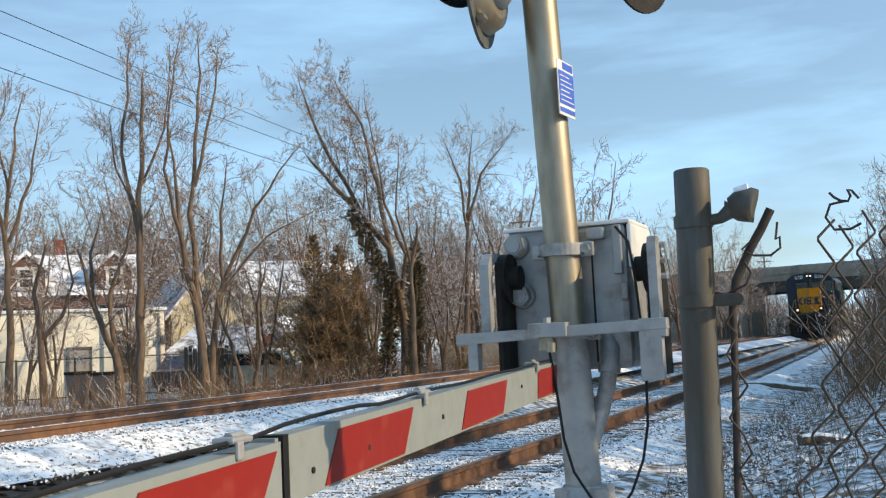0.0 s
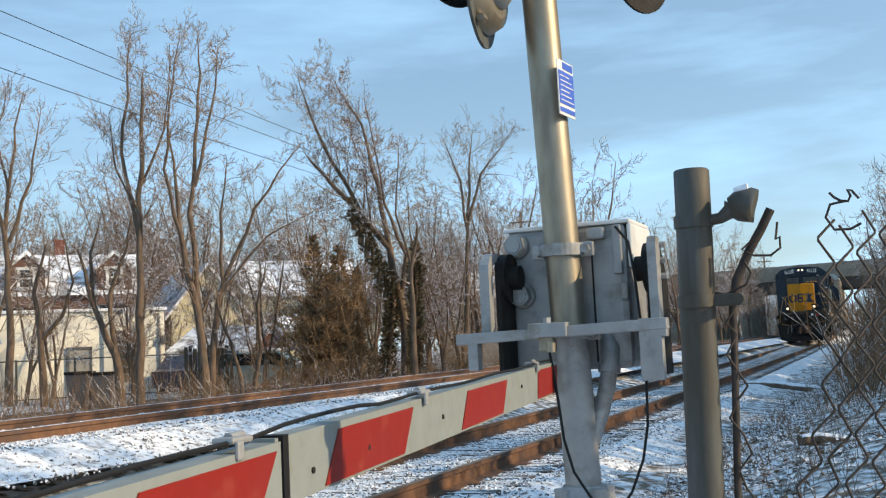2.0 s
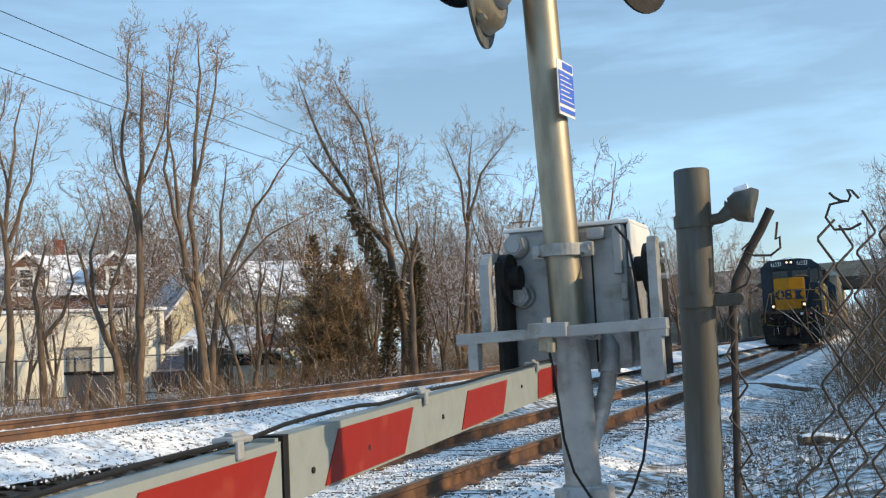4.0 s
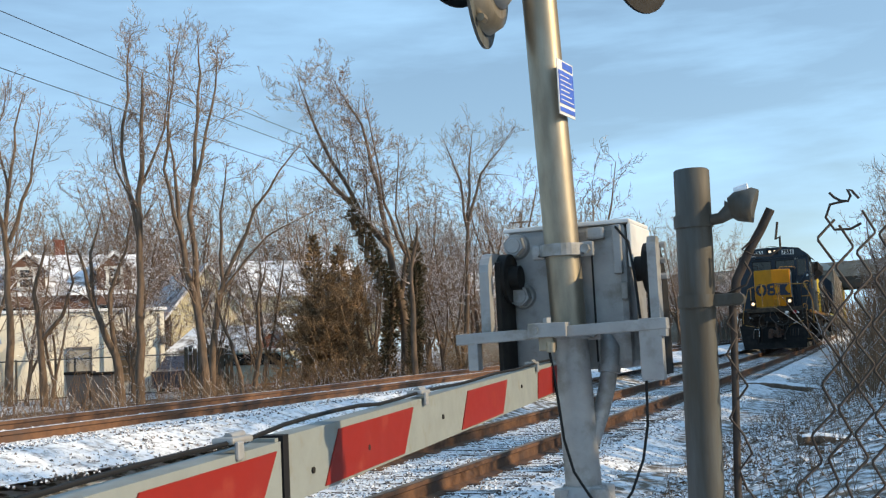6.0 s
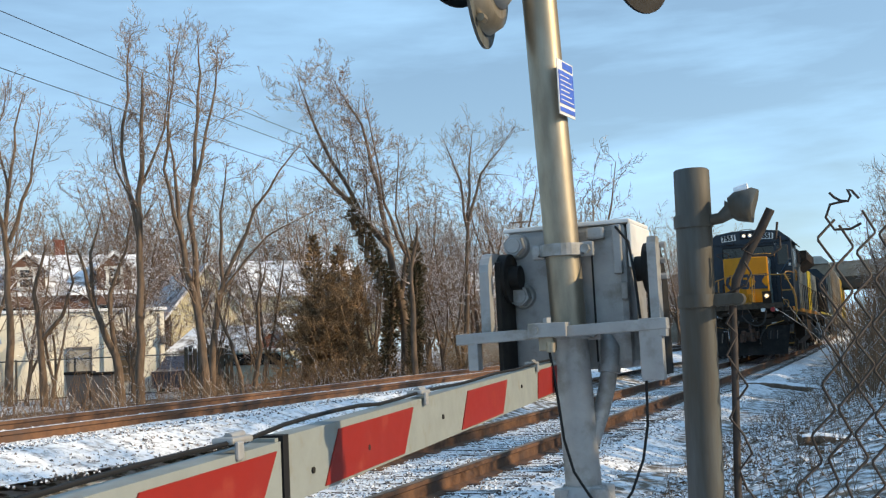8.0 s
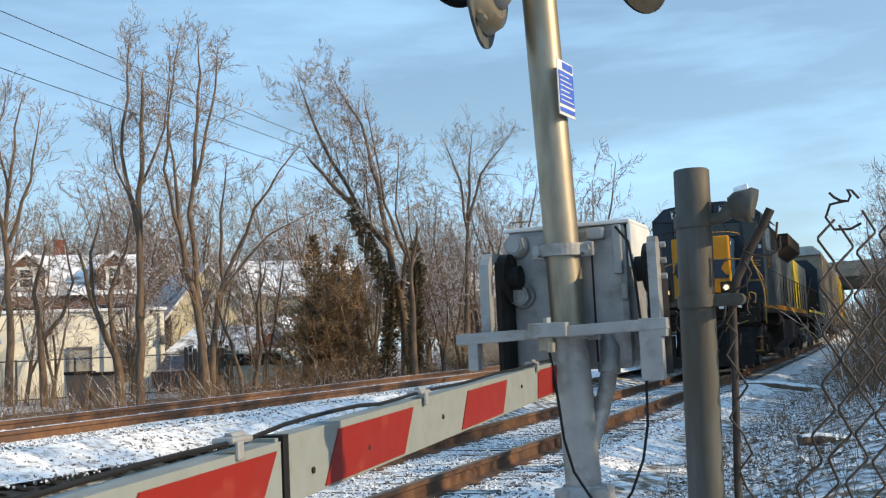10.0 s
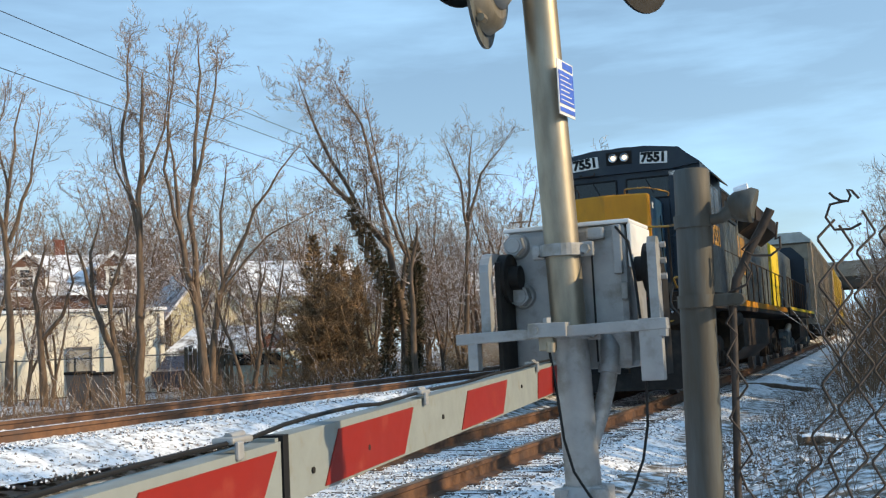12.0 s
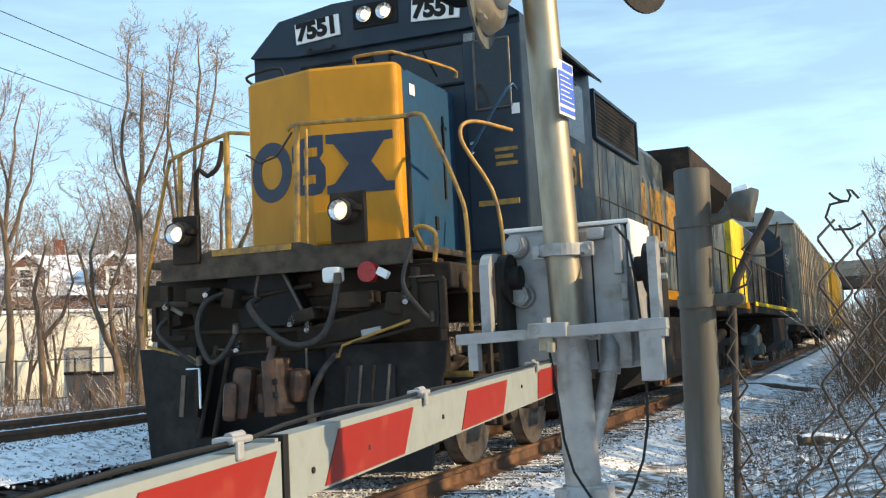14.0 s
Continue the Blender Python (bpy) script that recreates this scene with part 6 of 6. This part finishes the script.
def leafy(label, name, spots, leaves, seed, mat, size, category, trunk=None):
    """A mass of small leaf blades round a few spindle-shaped clumps. spots: (x, y, z0, z1, radius)."""
    rnd = random.Random(seed)
    th = thing(name, label, category, pose(spots[0][0], spots[0][1], 0))
    ox, oy = spots[0][0], spots[0][1]
    m, st = Mesh(), Mesh()
    for x, y, z0, z1, r in spots:
        st.tube([(x - ox, y - oy, z0 - 0.2), (x - ox, y - oy, z1 - 0.2)], [0.09, 0.02], 6)
        for _ in range(leaves):
            t = rnd.random() ** 1.2
            w = r * (1 - t ** 3) * max(0.15, 0.62 + 1.15 * noise.noise((x * 3 + t * 7, y * 2, seed)))
            a = rnd.uniform(0, math.tau)
            rad = w * math.sqrt(rnd.uniform(0.1, 1.15))
            p = Vector((x - ox + rad * math.cos(a), y - oy + rad * math.sin(a), z0 + (z1 - z0) * t + rnd.uniform(-0.1, 0.1)))
            d = Vector((math.cos(a) * 0.7, math.sin(a) * 0.7, rnd.uniform(-0.2, 1.0))).normalized()
            s = d.orthogonal().normalized()
            q = d.cross(s)
            s = (s * math.cos(a * 3) + q * math.sin(a * 3)) * size * 0.22
            ln = size * rnd.uniform(0.7, 1.6)
            m.add([p - s, p + s, p + d * ln], [(0, 1, 2)])
    part("trunk", st, BARK, th)
    part("foliage", m, mat, th)
    return th


def thicket(label, spots, seed, mat):
    """A tangle of arching vine stems."""
    rnd = random.Random(seed)
    th = thing("vine_thicket", label, "shrub", pose(spots[0][0], spots[0][1], 0))
    wood, twig = Mesh(), Mesh()
    for x, y, h, n in spots:
        for _ in range(n):
            p = Vector((x - spots[0][0] + rnd.uniform(-0.5, 0.5), y - spots[0][1] + rnd.uniform(-0.5, 0.5), -0.2))
            d = Vector((rnd.uniform(-0.35, 0.35), rnd.uniform(-0.35, 0.35), 1)).normalized()
            pts = wander(rnd, p, d, h * rnd.uniform(0.6, 1.1), 6, 0.2, -0.01)
            limb(wood, pts, 0.022, 0.008, 5)
            sprout(wood, twig, rnd, pts, 0.02, 0.008, h * 0.24, 1, 12, 0.15, 0.9, -0.06)
    tagged(part("vine", wood, mat, th), kind="stuff")
    tagged(part("crown", twig, mat, th), kind="stuff")
    return th


def brush(name, label, count, seed, where, hmin, hmax, mat, r=0.008):
    """Thin dead stems, too many to count."""
    rnd = random.Random(seed)
    m = Mesh()
    for _ in range(count):
        x, y = where(rnd)
        h = rnd.uniform(hmin, hmax)
        p = Vector((x, y, ground_height(x, y) - 0.03))
        d = Vector((rnd.uniform(-0.5, 0.5), rnd.uniform(-0.5, 0.5), 1)).normalized()
        pts = wander(rnd, p, d, h, 3, 0.25, -0.02)
        limb(m, pts, r, r * 0.4, 3)
        for k in range(2):
            q = pts[1 + k]
            limb(m, wander(rnd, q, (d + Vector((rnd.uniform(-1, 1), rnd.uniform(-1, 1), 0.3))).normalized(), h * 0.45, 2, 0.3, 0), r * 0.6, r * 0.3, 3)
    solid(name, m, mat, label, "brush", kind="stuff")


def wires():
    a, b, c = Vector((-15.9, -20, 0)), Vector((-26.2, 93, 0)), Vector((-30, 160, 0))
    for k, z in enumerate((12.3, 11.6, 10.5)):
        w = Mesh()
        for p, q in ((a, b), (b, c)):
            w.tube([p.lerp(q, t / 24) + Vector((0.0, 0, z - 1.1 * 4 * (t / 24) * (1 - t / 24) + (0.9 if p is a else 0.4))) for t in range(25)], 0.014, 5)
        solid("overhead_wire", w, RUBBER_AND_SHADE, "thin dark overhead wire along the railway", "cable", "overhead wires")
    for p in (a, b, c, Vector((-13.5, 175, 0))):
        u = thing("utility_pole", "tall weathered wooden utility pole", "utility pole", pose(p.x, p.y, -0.2), "utility poles")
        part("pole", Mesh().tube([(0, 0, -0.3), (0, 0, 13.3)], [0.18, 0.12], 10), BARK, u)
        part("cross_arm", Mesh().box((0, 0, 12.5), (2.2, 0.14, 0.14), pose(0, 0, 0, 0, 0, 5)), BARK, u)
        part("insulator", Mesh().tube([(0, 0, 13.2), (0, 0, 13.5)], 0.07, 8), POSTMAT, u)


# ---- the place ----
ground()
verge()
ballast("near_ballast", near_x, 0.0, -4, 140)
ballast("far_ballast", far_x, FAR_Z + 0.06, -4, 140)
track("near_track", near_x, 0.0, -4, 200, "rusty single railway track on snowy wooden ties", RAILTOP, "dull worn running surface")
# the far rail heads carry a white strip
track("far_track", far_x, FAR_Z, -4, 200, "parallel rusty railway track on snowy ties", SNOW, "thin white line on the rail head")
town()
bridge()
wires()
gate()
fence()
for label, seed, branch, count, level, limbs in TREES:
    tree(label, limbs, seed, branch * 1.0, count + 3, level, lift=0.1, spread=0.85)

# far woods
FINE[0] = 0.013
KINDS = [generic_tree(50 + k, h) for k, h in enumerate((11.0, 9.0, 13.0, 8.0))]
rnd = random.Random(77)


def plant(x, y, scale, kind):
    z = ground_height(x, y)
    m = pose(x, y, z, 0, 0, rnd.uniform(0, 360)) @ Matrix.Diagonal((scale, scale, scale, 1))
    ob = copy_thing(KINDS[kind], m)
    ob.scale = (scale, scale, scale)


for k, kind in enumerate(KINDS):
    kind.matrix_basis = pose(-34 - 5 * k, 66 + 6 * k, -0.2)
for k in range(24):
    plant(rnd.uniform(-60, -9), rnd.uniform(52, 105), rnd.uniform(0.75, 1.0), rnd.randrange(4))
for k in range(26):
    x = rnd.uniform(-27, -9)
    plant(x, 22 - 0.75 * (x + 9) + rnd.uniform(0, 22), rnd.uniform(0.4, 0.62), rnd.randrange(4))
for k in range(16):
    plant(rnd.uniform(-46, -9.0), rnd.uniform(86, 112), rnd.uniform(0.7, 1.0), rnd.randrange(4))
for k in range(14):
    plant(rnd.uniform(-90, -12), rnd.uniform(128, 200), rnd.uniform(0.9, 1.3), rnd.randrange(4))
for k in range(20):
    plant(rnd.uniform(-46, -27), rnd.uniform(42, 58), rnd.uniform(0.75, 1.0), rnd.randrange(4))
for k in range(16):
    plant(rnd.uniform(-50, -34), rnd.uniform(45, 58), rnd.uniform(0.85, 1.1), rnd.randrange(4))
for k in range(24):
    y = rnd.uniform(48, 85)
    plant(-0.55 * y - rnd.uniform(2, 26), y, rnd.uniform(0.8, 1.05), rnd.randrange(4))
for k in range(62):
    y = rnd.uniform(50, 84)
    plant(4.6 - y * rnd.uniform(0.34, 0.98), y, rnd.uniform(0.62, 0.92), rnd.randrange(4))
for k in range(30):
    plant(rnd.uniform(-24, -7), rnd.uniform(84, 150), rnd.uniform(0.7, 1.0), rnd.randrange(4))
for k, (x, y) in enumerate(((-20.5, 26.0), (-18.2, 24.6), (-22.5, 26.6), (-14.2, 27.0), (-19.3, 29.8), (-16.4, 26.2))):
    plant(x, y, 0.5 + 0.04 * (k % 3), k % 4)
for k in range(16):
    y = rnd.uniform(40, 78)
    plant(5.0 + rnd.uniform(0, 2.6), y, rnd.uniform(0.5, 0.72), rnd.randrange(4))
for k in range(20):
    plant(rnd.uniform(-14, 18), rnd.uniform(140, 210), rnd.uniform(0.6, 1.0), rnd.randrange(4))
for k in range(22):
    y = rnd.uniform(60, 175)
    plant(4.2 + rnd.uniform(0, 9) + bend(y), y, rnd.uniform(0.8, 1.2), rnd.randrange(4))
for k in range(26):
    plant(rnd.uniform(9, 22), rnd.uniform(8, 70), rnd.uniform(0.9, 1.3), rnd.randrange(4))
# out-of-view evergreens, added only to cast shade over the bank
for k in range(15):
    x, y = 11.0 + rnd.uniform(-1.0, 2.0), 13.0 + 4.4 * k
    z = ground_height(x, y)
    leafy("unseen low evergreen added to shade the bank", "evergreen_tree", [(x, y, z, z + rnd.uniform(2.4, 3.4), 1.7)], 1600, 60 + k, IVY, 0.6, "tree")
leafy("feathery brown cedar beside the railway", "cedar", [(-12.35, 30.0, 0.0, 4.9, 0.7), (-11.75, 30.5, 0.0, 4.5, 0.7), (-12.6, 29.9, 0, 2.8, 0.5), (-11.25, 30.8, 0, 3.8, 0.6), (-12.0, 30.2, 0.6, 3.6, 0.8)], 1500, 5, CEDAR, 0.17, "tree")
FINE[0] = 0.009
thicket("tangled brown vine thicket beside the railway", [(-12.1, 29.1, 3.6, 12), (-11.5, 29.4, 4.2, 20), (-10.9, 29.6, 4.4, 20), (-12.6, 28.8, 2.2, 6), (-9.4, 33.5, 2.4, 10)], 41, CEDAR)
leafy("dark ivy smothering a leaning trunk", "ivy_thicket", [(-9.85 + 0.05 * k, 29.9, 0.3 + 0.4 * k, 1.15 + 0.4 * k, 0.34 - 0.02 * (k % 3)) for k in range(7)] + [(-9.75 - 0.14 * k, 29.8 - 0.12 * k, 3.0 + 0.42 * k, 3.8 + 0.42 * k, 0.28) for k in range(6)], 330, 6, IVY, 0.12, "shrub")
leafy("dark ivy smothering an upright trunk", "ivy_thicket", [(-8.73 + 0.02 * k, 29.5, 0.3 + 0.4 * k, 1.2 + 0.4 * k, 0.36 - 0.02 * (k % 3)) for k in range(9)], 420, 9, IVY, 0.12, "shrub")
# shrub row beyond the right edge of view, added to block the sun
leafy("unseen dense shrub added to shade the bank", "evergreen_shrub", [(7.2, 4.6, 0, 2.8, 0.9), (7.4, 6.2, 0, 2.9, 0.9), (7.2, 7.9, 0, 2.9, 1.0), (7.5, 9.6, 0, 3.2, 1.0), (7.3, 11.4, 0, 3.4, 1.0)], 1700, 7, IVY, 0.16, "shrub")
brush("trackside_brush", "tangle of dead brown stems along the far side of the railway", 3200, 21, lambda r: (-7.4 - abs(r.gauss(0, 4.0)), 8 + 62 * r.random() ** 1.2), 0.2, 1.3, BRUSH)
brush("far_brush", "dense dead brush beyond the overpass", 2500, 23, lambda r: (r.uniform(-40, 16), r.uniform(128, 180)), 1.5, 5.0, BRUSH, 0.03)
brush("bank_brush", "tangle of brown brush on the bank beside the train", 4200, 25, lambda r: (3.8 + 5.0 * r.random() ** 1.2, 17 + 73 * r.random()), 0.4, 2.2, BRUSH, 0.012)
brush("bank_weeds", "dead weeds poking through the snow on the bank", 1100, 22, lambda r: (r.uniform(2.6, 4.6), 5 + 45 * r.random() ** 1.5), 0.1, 0.5, BRUSH, 0.004)
for x, y, ln, r, turn in ((3.95, 11.8, 0.8, 0.07, 35), (2.3, 26.5, 2.2, 0.12, -12)):
    lg = Mesh().tube([(-ln / 2, 0, 0), (-ln / 4, 0.03, 0.02), (ln / 5, -0.02, 0.01), (ln / 2, 0.04, 0.03)], [r * 0.8, r, r * 0.95, r * 0.6], 9)
    solid("fallen_log", lg, BARK, "rotting brown log half buried in snow", "log", "logs on the bank", m=pose(x, y, ground_height(x, y) + r * 0.2, 0, 6, turn))
stones("near_stones", near_x, 0.0, 3, 24, 34000, 31, "loose grey ballast stones dusted with snow", 3.3)
leaf_litter("fallen_leaves", "brown dead leaves scattered over the snow on the bank", 9000, 33)
stones("far_stones", far_x, FAR_Z + 0.06, 4, 24, 16000, 32, "loose grey ballast stones under snow")

LEAD = locomotive()
TRAIL = second_locomotive()
RACKS = [autorack("tall tan-panelled autorack wagon with a pale roof", RACKSIDE), autorack("tall yellow-panelled autorack wagon with a pale roof", RACKYELLOW), autorack("tall tan-panelled autorack wagon with a pale roof", RACKSIDE)]


# ---- moving things ----
def train_y(t):
    return 78.64 - 4.934 * t - 0.0283 * (t - 7.0) ** 2


def on_track(y, mid):
    """The pose of a vehicle whose front is at y and whose middle lies mid metres behind it."""
    ym = y + mid
    a = math.atan2(bend(ym + 3) - bend(ym - 3), 6.0)
    return pose(bend(ym) - math.sin(a) * mid, y, GRADE * ym, 0, 0, -math.degrees(a))


def motions():
    steps = [0.5 * k for k in range(29)]
    for ob, back, mid in [(LEAD, 0.0, 6.0), (TRAIL, 19.6, 7.0)] + [(w, 34.4 + 27.6 * k, 13.5) for k, w in enumerate(RACKS)]:
        walk(ob, [(t, on_track(train_y(t) + back, mid)) for t in steps])
    for w in WHEELS:
        y, z = w.location.y, w.location.z
        walk(w, [(0.1 * k, pose(0, y, z, math.degrees((train_y(0.0) - train_y(0.1 * k)) / 0.5) % 360)) for k in range(141)])


motions()
